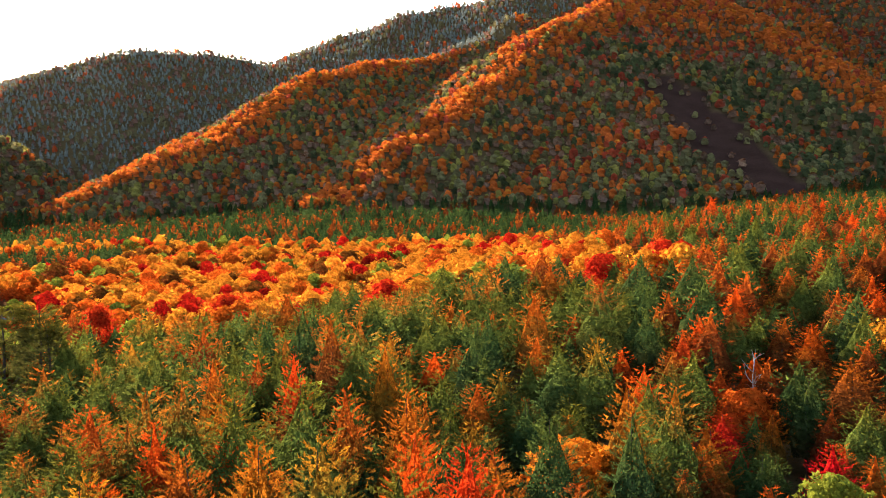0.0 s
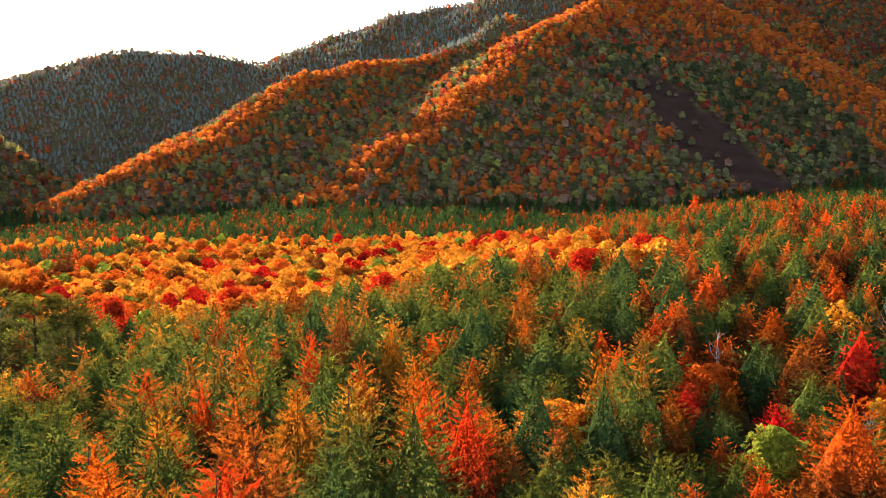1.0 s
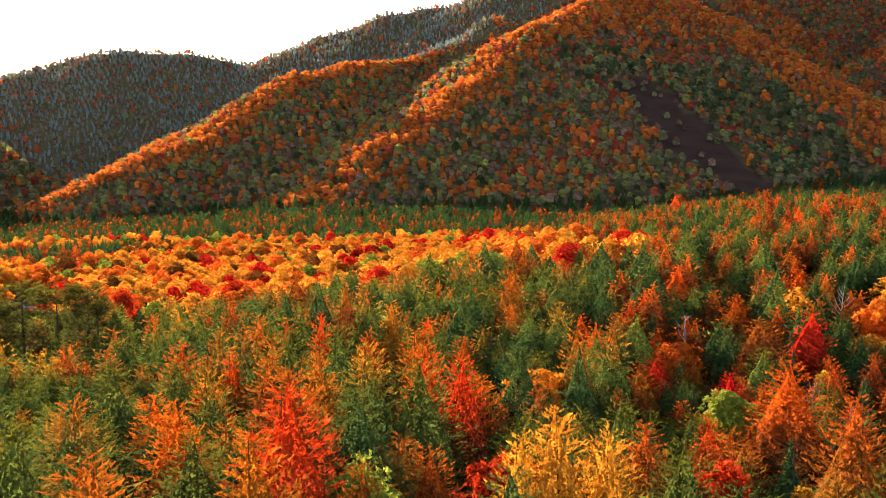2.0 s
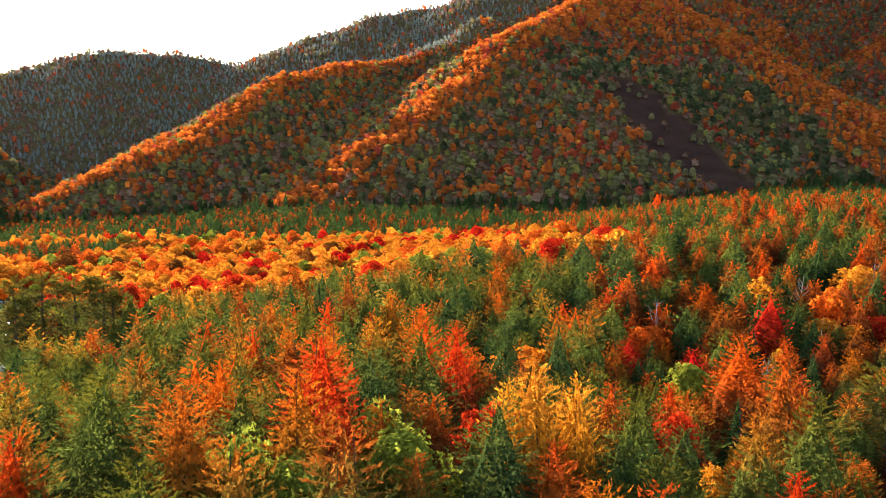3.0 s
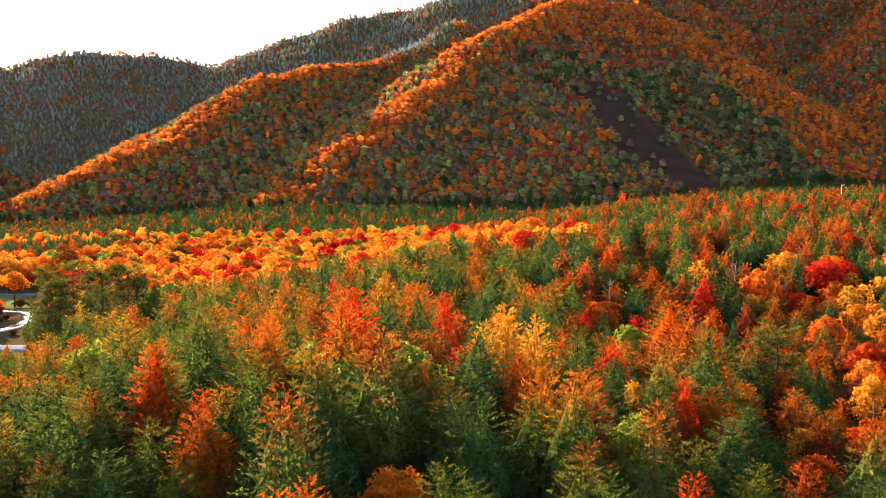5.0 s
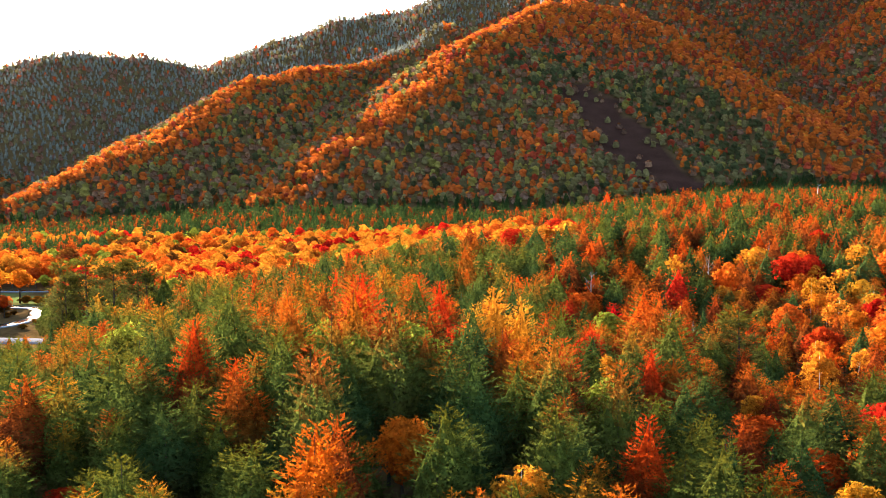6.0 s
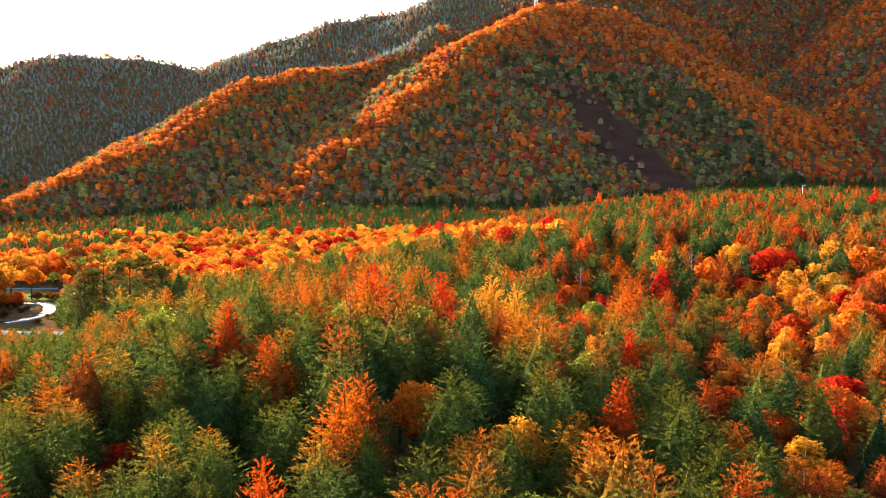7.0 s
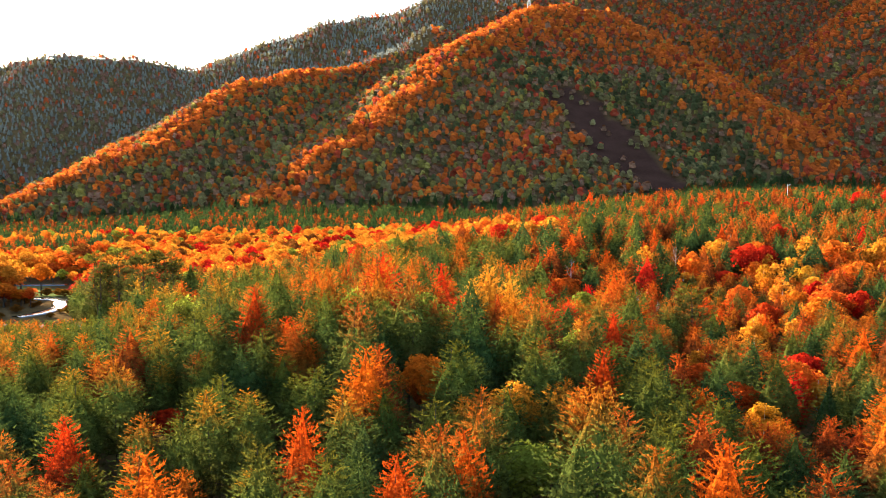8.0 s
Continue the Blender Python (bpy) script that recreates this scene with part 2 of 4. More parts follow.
soil = np.clip(0.5 - scar_at(GX, GY) / 10, 0, 1)[..., None]
green = np.clip(0.5 - (near_line(GX, GY, MEADOW) - 8) / 4, 0, 1)[..., None]
cover = np.array([0.07, 0.042, 0.017]) * (1 - soil) + np.array([0.03, 0.014, 0.01]) * soil
cover = cover * (1 - green) + np.array([0.09, 0.125, 0.035]) * green
ground = new("ground", mesh_of("ground", np.stack([GX, GY, GZ], -1).reshape(-1, 3), quads, 4, [LITTER], cover.reshape(-1, 3), smooth=True))
tagged(ground, "brown leaf litter on the valley floor and mountainsides", "ground", kind="structure")


def ribbon(name, line, width, lift, mat, label, category):
    """A strip draped over the ground along a smooth line, with sides that reach into it."""
    pts = np.array(line, float)
    t = np.linspace(0, len(pts) - 1, 14 * (len(pts) - 1) + 1)
    i = np.clip(t.astype(int), 0, len(pts) - 2)
    f = (t - i)[:, None]
    p0, p1, p2, p3 = pts[np.clip(i - 1, 0, None)], pts[i], pts[i + 1], pts[np.clip(i + 2, None, len(pts) - 1)]
    c = 0.5 * (2 * p1 + (p2 - p0) * f + (2 * p0 - 5 * p1 + 4 * p2 - p3) * f**2 + (3 * p1 - p0 - 3 * p2 + p3) * f**3)
    d = np.gradient(c, axis=0)
    side = np.stack([-d[:, 1], d[:, 0]], 1) / np.linalg.norm(d, axis=1, keepdims=True)
    w = width * (0.5 + 0.16 * (wander(t * 4, t * 0, 3, 61) - 0.5))[:, None]
    rows = []
    for k, drop in ((-1.03, -0.5), (-0.98, 0.0), (-0.4, 0.03), (0.4, 0.03), (0.98, 0.0), (1.03, -0.5)):
        q = c + side * w * k
        rows.append(np.column_stack([q, ground_height(c[:, 0], c[:, 1]) + lift + drop]))
    v = np.stack(rows, 1).reshape(-1, 3)
    k, n = 6, len(c)
    f = [(a * k + b, a * k + b + 1, (a + 1) * k + b + 1, (a + 1) * k + b) for a in range(n - 1) for b in range(k - 1)]
    return tagged(new(name, mesh_of(name, v, np.array(f), 4, [mat], smooth=True)), label, category, kind="structure")


ribbon("water", STREAM, 5.2, 0.28, WATER, "shallow stream bending through the meadow, bright with sky", "stream")
ribbon("water", POOL, 4.0, 0.4, WATER, "narrow pool at the far edge of the meadow", "stream")
ribbon("road", ROAD, 6.0, 0.4, ASPHALT, "worn grey asphalt lane between the trees", "road")

# ---- trees: prototypes as arrays of leafy sprays ----
rng = np.random.default_rng(11)
COLOURS = {
    # moss, brown, amber to wine, straw: hill leaves, raised to lighten dim slopes
    "deep": (0.024, 0.039, 0.011), "green": (0.05, 0.06, 0.011), "olive": (0.078, 0.06, 0.006), "lime": (0.13, 0.14, 0.016), "moss": (0.15, 0.115, 0.05), 
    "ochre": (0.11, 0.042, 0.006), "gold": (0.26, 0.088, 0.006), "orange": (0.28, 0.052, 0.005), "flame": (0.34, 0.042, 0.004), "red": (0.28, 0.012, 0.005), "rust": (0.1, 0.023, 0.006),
    # grey: haze over the far slopes, put into the leaf colour
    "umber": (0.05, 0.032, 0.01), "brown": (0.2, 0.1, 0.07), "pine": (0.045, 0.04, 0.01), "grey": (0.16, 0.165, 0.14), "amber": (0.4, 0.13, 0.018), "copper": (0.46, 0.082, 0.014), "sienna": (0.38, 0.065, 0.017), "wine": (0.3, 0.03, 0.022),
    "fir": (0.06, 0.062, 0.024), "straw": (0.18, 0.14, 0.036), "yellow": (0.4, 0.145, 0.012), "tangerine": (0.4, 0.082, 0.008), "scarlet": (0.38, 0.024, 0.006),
}
COLOURS = {k: np.array(v) for k, v in COLOURS.items()}


def unit(v):
    return v / np.maximum(np.linalg.norm(v, axis=-1, keepdims=True), 1e-9)


def sprays(at, way, length, width, r, outward, soft=0.62):
    """One tapered leafy spray at each place: a triangle with its tip along way. Its shading leans to the crown's outward side."""
    side = unit(np.cross(way, r.normal(size=at.shape))) * np.reshape(width, (-1, 1))
    flip = np.sum(np.cross(side, way) * outward, -1) < 0
    side = np.where(flip[:, None], -side, side)
    own = unit(np.cross(side, way))
    v = np.stack([at - side, at + side, at + way * np.reshape(length, (-1, 1))], 1).reshape(-1, 3)
    return v, np.repeat(unit(outward * soft + own * (1 - soft)), 3, axis=0)


def core(r, profile, low, high, rings, sides, squash=0.0, rounded=False, uneven=0.48):
    """The dense inside of a crown: an uneven closed shell, as single triangles."""
    z = low + (high - low) * (0.5 - 0.5 * np.cos(np.linspace(0, np.pi, rings)) if rounded else np.linspace(0, 1, rings))
    a = np.arange(sides) * 2 * np.pi / sides
    rad = profile(z)[:, None] * (1 - uneven / 2 + uneven * r.random((rings, sides)))
    off = (np.arange(rings)[:, None] % 2) * np.pi / sides
    p = np.stack([rad * np.cos(a + off), rad * np.sin(a + off), np.repeat(z[:, None], sides, 1) + r.normal(size=(rings, sides)) * 0.12], -1)
    tris = []
    for i in range(rings - 1):
        for k in range(sides):
            k2 = (k + 1) % sides
            tris += [(p[i, k], p[i, k2], p[i + 1, k]), (p[i, k2], p[i + 1, k2], p[i + 1, k])]
    v = np.array(tris).reshape(-1, 3)
    n = unit(np.column_stack([v[:, :2], 0.5 * np.hypot(v[:, 0], v[:, 1]) + squash * (v[:, 2] - (low + high) / 2)]))
    return v, n


def inside_of(v, cv):
    return np.concatenate([np.zeros(len(v)), np.ones(len(cv))])


def larch_crown(r, h, wide, branches, per, length, base=0.3, full=0.85, inner=(5, 6), heart=0.5):
    """Boughs that rise towards the top and turn up at their tips, each hung with side sprays; a full cone with a pointed top. Returns sprays, their normals and height shares."""
    def profile(f):
        s = np.clip((f - base) / (1 - base), 0, 1)
        return wide * np.minimum(np.minimum(1.27 * (1 - s) ** full + 0.015, 1.0), 0.7 + 2.0 * s)

    grid = np.linspace(base, 0.975, 200)
    weight = np.cumsum(profile(grid) + 0.1 * wide)
    f = np.interp((np.arange(branches) + r.random(branches)) / branches, weight / weight[-1], grid)
    turn = np.arange(branches) * 2.39996 + r.normal(size=branches) * 0.5
    lop = r.random() * 2 * np.pi
    reach = (0.8 + 0.26 * r.random(branches)) * profile(f) * (1 + 0.07 * np.cos(turn - lop) + 0.05 * np.cos(3 * turn + lop))
    rise = -0.28 + 0.6 * np.clip((f - base) / (1 - base), 0, 1) + r.normal(size=branches) * 0.08
    f, turn, reach, rise = (np.repeat(q, per) for q in (f, turn, reach, rise))
    t = np.tile(np.linspace(1.0, 0.55, per), branches) + r.normal(size=len(f)) * 0.09
    out = np.stack([np.cos(turn), np.sin(turn), np.zeros(len(f))], 1)
    across = np.stack([-np.sin(turn), np.cos(turn), np.zeros(len(f))], 1)
    at = out * (t * reach)[:, None]
    at[:, 2] = f * h + reach * (rise * t + 0.1 * t**3)
    along = out + np.array([0, 0, 1.0]) * (rise + 0.3 * t * t)[:, None]
    bend = np.tile((np.arange(per) % 2 * 2 - 1) * np.minimum(np.arange(per), 1), branches) * (0.55 + 0.5 * r.random(len(f)))
    way = unit(along * np.cos(bend)[:, None] + across * np.sin(bend)[:, None] + np.array([0, 0, 0.25]) + r.normal(size=(len(f), 3)) * 0.35)
    size = length * (0.65 + 0.6 * r.random(len(f))) * (0.6 + 0.4 * np.minimum(1, reach / wide * 1.6))
    at = at - way * (0.35 * size)[:, None]
    v, n = sprays(at, way, size, size * 0.25, r, unit(out + np.array([0, 0, 0.6])), 0.8)
    top = 0.965
    cv, cn = core(r, lambda z: heart * profile(z / h) * (1.02 - (z / h / top) ** 4), base * h * 0.9, top * h, *inner, uneven=0.22)
    return np.concatenate([v, cv]), np.concatenate([n, cn]), np.concatenate([np.repeat(f, 3), cv[:, 2] / h]), inside_of(v, cv)


def dome_crown(r, h, wide, leaves, sides, base=0.15, leaf=0.45, rings=4):
    """A far broadleaf crown: an uneven dome of leaf masses over a dense inside."""
    def profile(z):
        s = np.clip((z / h - base) / (1 - base), 0, 1)
        return wide * np.sqrt(np.clip(1 - (2 * s - 0.75) ** 2 / 1.5626, 0.0, 1))

    z = h * (base + (1 - base) * (0.25 + 0.73 * r.random(leaves) ** 0.8))
    a = r.random(leaves) * 2 * np.pi
    lobes = 1 + 0.2 * np.sin(3 * a + r.random() * 6) * r.random()
    rad = profile(z) * lobes * (0.85 + 0.25 * r.random(leaves))
    at = np.stack([rad * np.cos(a), rad * np.sin(a), z], 1)
    outward = unit(at - np.array([0, 0, h * 0.5]))
    way = unit(np.cross(outward, r.normal(size=at.shape)) + outward * 0.35 + np.array([0, 0, 0.2]))
    size = wide * leaf * (0.6 + 0.7 * r.random(leaves))
    v, n = sprays(at - way * size[:, None] * 0.4, way, size, size * 0.42, r, outward, 0.75)
    cv, cn = core(r, lambda q: 0.86 * profile(q), base * h, h * 0.99, rings, sides, 0.8, True)
    return np.concatenate([v, cv]), np.concatenate([n, cn]), np.concatenate([np.repeat(z / h, 3), cv[:, 2] / h]), inside_of(v, cv)


def pine_crown(r, h, wide, branches, per, length):
    """Open flat tiers of dark needles on long level boughs, bare low down."""
    tiers = 13
    f = 0.46 + 0.52 * (r.integers(0, tiers, branches) + 0.7 * r.random(branches)) / tiers
    f = np.repeat(f, per)
    turn = np.repeat(r.random(branches) * 2 * np.pi, per)
    reach = np.repeat(0.6 + 0.6 * r.random(branches), per) * wide * (0.45 + 0.8 * (1 - f))
    t = r.random(len(f)) ** 0.6
    out = np.stack([np.cos(turn), np.sin(turn), np.zeros(len(f))], 1)
    across = np.stack([-np.sin(turn), np.cos(turn), np.zeros(len(f))], 1)
    at = out * (t * reach)[:, None] + across * (r.normal(size=len(f)) * 0.22 * reach)[:, None]
    at[:, 2] = f * h + 0.06 * reach * t + r.normal(size=len(f)) * 0.1
    way = unit(out * 0.7 + across * r.normal(size=(len(f), 1)) * 0.8 + np.array([0, 0, 0.45]) + r.normal(size=(len(f), 3)) * 0.2)
    size = length * (0.6 + 0.8 * r.random(len(f)))
    v, n = sprays(at, way, size, size * 0.26, r, unit(out * 0.4 + np.array([0, 0, 0.8])))
    return v, n, np.repeat(f, 3), inside_of(v, v[:0])


def broad_crown(r, h, wide, clumps, per, length, base=0.3, flat=0.0, inner=(), heart=0.5):
    """Rounded boughs of leaves in clumps with gaps between them. flat: how far the clumps lie in layers."""
    c = unit(r.normal(size=(clumps, 3)))
    c[:, 2] = np.abs(c[:, 2]) * 1.15 - 0.4
    c *= (0.5 + 0.4 * r.random((clumps, 1)) ** 0.5)
    mid, tall = (base + 1) / 2 * h, (1 - base) / 2 * h
    span = np.repeat((0.26 + 0.2 * r.random(clumps)), per)
    axis = np.array([0, 0, mid - 0.06 * h])
    c = np.repeat(c * np.array([wide, wide, tall * 0.95]) + axis, per, axis=0)
    d = unit(r.normal(size=c.shape))
    d[:, 2] = np.where(d[:, 2] < -0.3, -d[:, 2], d[:, 2])
    rad = (0.75 + 0.35 * r.random((len(c), 1)))
    at = c + d * rad * span[:, None] * np.array([wide, wide, min(tall, wide) * (1 - 0.5 * flat)])
    outward = unit(0.55 * d + 0.6 * unit((at - axis) / np.array([wide, wide, tall])) + np.array([0, 0, 0.15]))
    way = unit(np.cross(outward, r.normal(size=d.shape)) + r.normal(size=d.shape) * 0.35 + outward * 0.25)
    size = length * (0.55 + 0.9 * r.random(len(c)))
    v, n = sprays(at, way, size, size * 0.5, r, outward)
    share = np.repeat(np.clip(at[:, 2] / h, 0, 1), 3)
    if not inner:
        return v, n, share, inside_of(v, v[:0])
    cv, cn = core(r, lambda z: heart * wide * np.sqrt(np.clip(1 - ((z - mid) / (tall * 1.2 * heart)) ** 2, 0.0, 1)), mid - 1.2 * heart * tall, mid + 1.2 * heart * tall, *inner, 0.7, True)
    return np.concatenate([v, cv]), np.concatenate([n, cn]), np.concatenate([share, np.clip(cv[:, 2] / h, 0, 1)]), inside_of(v, cv)


def taper(points, radii, sides=6):
    """A tapering limb along points: vertices and quads."""
    pts = np.array(points, float)
    a = np.arange(sides) * 2 * np.pi / sides
    rings = []
    for i, (p, rad) in enumerate(zip(pts, radii)):
        d = unit(pts[min(i + 1, len(pts) - 1)] - pts[max(i - 1, 0)])
        u = unit(np.cross(d, (0.3, 0.9, 0.1)))
        rings.append(p + rad * (np.cos(a)[:, None] * u + np.sin(a)[:, None] * np.cross(d, u)))
    v = np.concatenate(rings)
    f = [(i * sides + k, i * sides + (k + 1) % sides, (i + 1) * sides + (k + 1) % sides, (i + 1) * sides + k) for i in range(len(pts) - 1) for k in range(sides)]
    return v, np.array(f)


def join(pieces):
    vs, fs, n = [], [], 0
    for v, f in pieces:
        vs.append(v)
        fs.append(f + n)
        n += len(v)
    return np.concatenate(vs), np.concatenate(fs)


def trunk_pieces(r, h, rad, limbs, spread, base):
    bend = r.normal(size=2) * 0.02 * h
    line = [(0, 0, -0.4), (bend[0] * 0.3, bend[1] * 0.3, h * 0.3), (bend[0], bend[1], h * 0.65), (bend[0] * 0.6, bend[1] * 0.6, h * 0.97)]
    pieces = [taper(line, (rad * 1.25, rad * 0.85, rad * 0.5, rad * 0.08))]
    for i in range(limbs):
        f = base + (0.9 - base) * (i + r.random()) / limbs
        a = r.random() * 2 * np.pi
        reach = spread * (1.05 - f) * (0.7 + 0.5 * r.random())
        s = np.array([bend[0] * f, bend[1] * f, f * h])
        o = np.array([math.cos(a), math.sin(a), 0.0])
        pieces.append(taper([s, s + o * reach * 0.5 + (0, 0, reach * 0.2), s + o * reach + (0, 0, reach * 0.55)], (rad * 0.4 * (1.1 - f), rad * 0.25 * (1.1 - f), rad * 0.05), 4))
    return pieces


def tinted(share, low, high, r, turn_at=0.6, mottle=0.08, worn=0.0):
    """Each spray's colour: the low colour below, turning to the high one towards the top, mottled; larches brown from
    below, for the needles they lose there, down to brown twigs, and for shade put into the colour.
    """
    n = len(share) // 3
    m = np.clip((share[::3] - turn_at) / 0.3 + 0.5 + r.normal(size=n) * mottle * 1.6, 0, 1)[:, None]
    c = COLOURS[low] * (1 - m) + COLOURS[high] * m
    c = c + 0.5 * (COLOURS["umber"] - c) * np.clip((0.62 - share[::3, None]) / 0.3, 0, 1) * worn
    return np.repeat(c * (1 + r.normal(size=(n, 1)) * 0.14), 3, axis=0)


def leaf_mesh(name, verts, normals, tints, inside, mat):
    """inside: 1 for the dense heart of a crown, 0 for its sprays, for each corner."""
    places = np.tile(np.array([(-1.0, 0, 0), (1, 0, 0), (0, 1, 0)]), (len(verts) // 3, 1))
    places[:, 2] = inside
    return mesh_of(name, verts, np.arange(len(verts)).reshape(-1, 3), 3, [mat], np.clip(tints, 0.004, 0.9), normals=normals, fronds=places)


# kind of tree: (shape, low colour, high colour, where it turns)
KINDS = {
    # larch tops: autumn colour, brightened too for the sun that catches the tips
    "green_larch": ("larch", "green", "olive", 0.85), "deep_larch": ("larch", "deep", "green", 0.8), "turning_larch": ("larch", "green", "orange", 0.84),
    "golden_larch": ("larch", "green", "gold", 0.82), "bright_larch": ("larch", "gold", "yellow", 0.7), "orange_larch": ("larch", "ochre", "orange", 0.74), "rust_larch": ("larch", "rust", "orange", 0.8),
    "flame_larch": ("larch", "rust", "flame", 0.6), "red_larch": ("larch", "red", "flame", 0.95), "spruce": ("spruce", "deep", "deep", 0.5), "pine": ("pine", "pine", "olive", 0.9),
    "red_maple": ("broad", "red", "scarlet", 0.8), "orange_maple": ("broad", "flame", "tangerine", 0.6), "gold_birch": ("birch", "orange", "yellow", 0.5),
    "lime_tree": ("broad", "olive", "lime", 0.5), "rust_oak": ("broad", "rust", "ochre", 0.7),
    # hill leaves in lighter colours, to make up for light the slopes lack
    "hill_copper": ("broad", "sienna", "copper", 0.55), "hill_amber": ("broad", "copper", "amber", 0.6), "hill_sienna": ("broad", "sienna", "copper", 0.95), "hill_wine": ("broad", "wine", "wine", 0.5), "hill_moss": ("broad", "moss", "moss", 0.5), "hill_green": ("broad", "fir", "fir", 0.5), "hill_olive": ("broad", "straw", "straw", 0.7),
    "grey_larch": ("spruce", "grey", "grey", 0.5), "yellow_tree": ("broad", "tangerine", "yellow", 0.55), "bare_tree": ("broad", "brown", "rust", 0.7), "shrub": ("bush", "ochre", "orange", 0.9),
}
WORDS = {
    "green_larch": "green larch with yellowing shoots", "deep_larch": "deep green young larch", "turning_larch": "green larch turning orange at its top",
    "golden_larch": "golden yellow autumn larch", "bright_larch": "bright yellow autumn larch", "orange_larch": "orange autumn larch", "rust_larch": "rusty brown larch tipped with orange",
    "flame_larch": "flame orange larch", "red_larch": "deep red slender conifer-shaped tree", "spruce": "dark green spruce", "pine": "tall dark pine with open level boughs",
    "red_maple": "bright red maple", "orange_maple": "orange-red maple", "gold_birch": "slender birch with golden leaves",
    "lime_tree": "broadleaf tree still lime green", "rust_oak": "rusty brown broadleaf tree", "yellow_tree": "yellow broadleaf tree", "shrub": "low brown shrub",
}
NAMES = {
    "green_larch": "green_larch", "deep_larch": "green_larch", "turning_larch": "turning_larch", "golden_larch": "golden_larch", "bright_larch": "golden_larch", "orange_larch": "golden_larch", "rust_larch": "rust_larch",
    "flame_larch": "flame_larch", "red_larch": "red_larch", "spruce": "spruce", "pine": "pine", "red_maple": "maple", "orange_maple": "maple", "gold_birch": "birch", "lime_tree": "broadleaf_tree",
    "rust_oak": "oak", "yellow_tree": "broadleaf_tree", "bare_tree": "bare_tree", "shrub": "shrub",
}


def crown_of(shape, r, level):
    """A crown 12 m high, at detail level 0 (near) to 4 (far); 5 lies between 3 and 4."""
    h = 12.0
    boughs, per, length = ((350, 6, 0.38), (240, 4, 0.46), (100, 3, 0.58), (38, 3, 0.82), (9, 3, 2.2), (18, 3, 1.0))[level]
    inner = ((10, 10), (9, 9), (8, 8), (6, 6), (3, 4), (5, 5))[level]
    heart = (0.72, 0.74, 0.78, 0.82, 0.86, 0.86)[level]
    if shape == "larch":
        return larch_crown(r, h, 2.9, boughs, per, length, full=0.6 + 0.16 * r.random(), inner=inner, heart=heart)
    if shape == "spruce":
        return larch_crown(r, h, 2.3, max(9, boughs * 4 // 5), per, length, 0.15, 1.0, inner=inner, heart=heart)
    if shape == "pine":
        return pine_crown(r, h, 3.4, (80, 56, 40, 30, 9, 9)[level], (20, 15, 9, 5, 3, 3)[level], (0.62, 0.7, 0.9, 1.2, 3.2, 3.2)[level])
    if level > 3:
        return dome_crown(r, h, 3.0 if shape == "broad" else 2.0, 11, 4, rings=4)
    clumps, leaves, size = ((40, 72, 0.3), (30, 48, 0.38), (22, 26, 0.5), (16, 16, 0.66))[level]
    if shape == "bush":
        return broad_crown(r, h, 3.4, clumps, leaves, size * 2.0, -0.1, 0.3, inner, 0.62)
    if shape == "birch":
        return broad_crown(r, h, 1.9, clumps, leaves, size * 0.8, 0.28)
    return broad_crown(r, h, 3.2, clumps, leaves, size, 0.25, 0.3, inner, (0.5, 0.54, 0.58, 0.6)[level])


VARIANTS = 4
crowns = {}


def crown_arrays(kind, level, i):
    key = (kind, level, i)
    if key not in crowns:
        r = np.random.default_rng(hash_of(kind) + 17 * level + i)
        shape, low, high, turn_at = KINDS[kind]
        v, n, share, inside = crown_of(shape, r, level)
        # worn: brown of lost needles plus painted shade, low in larch crowns
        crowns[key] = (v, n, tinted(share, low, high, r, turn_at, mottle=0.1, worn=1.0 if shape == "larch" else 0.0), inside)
    return crowns[key]


def hash_of(word):
    return sum((i + 1) * ord(c) for i, c in enumerate(word)) % 99991


# ---- the woods in plan: what grows where ----
def in_sight(x, y, margin):
    """The wedge of the valley and mountains ahead."""
    left = np.minimum(-0.49 * y, -12 - 0.378 * (y + 99)) - margin
    right = -12 + 0.61 * (y + 99) + margin
    return (x > left) & (x < right) & (y > -66)


def open_land(x, y):
    """Road, stream, meadow and landslip, where no tree stands."""
    return (near_line(x, y, STREAM) < 8) | (near_line(x, y, POOL) < 4) | (near_line(x, y, ROAD) < 4.5) | (near_line(x, y, MEADOW) < 9) | (near_line(x, y, ((-119, 205), (-100, 140))) < 14) | (scar_at(x, y) < 0)


def scatter(x0, x1, y0, y1, step, seed):
    r = np.random.default_rng(seed)
    x, y = np.meshgrid(np.arange(x0, x1, step), np.arange(y0, y1, step))
    x = x + (np.arange(x.shape[0])[:, None] % 2) * step / 2
    x, y = x + r.uniform(-0.36, 0.36, x.shape) * step, y + r.uniform(-0.36, 0.36, x.shape) * step
    return x.ravel(), y.ravel(), r


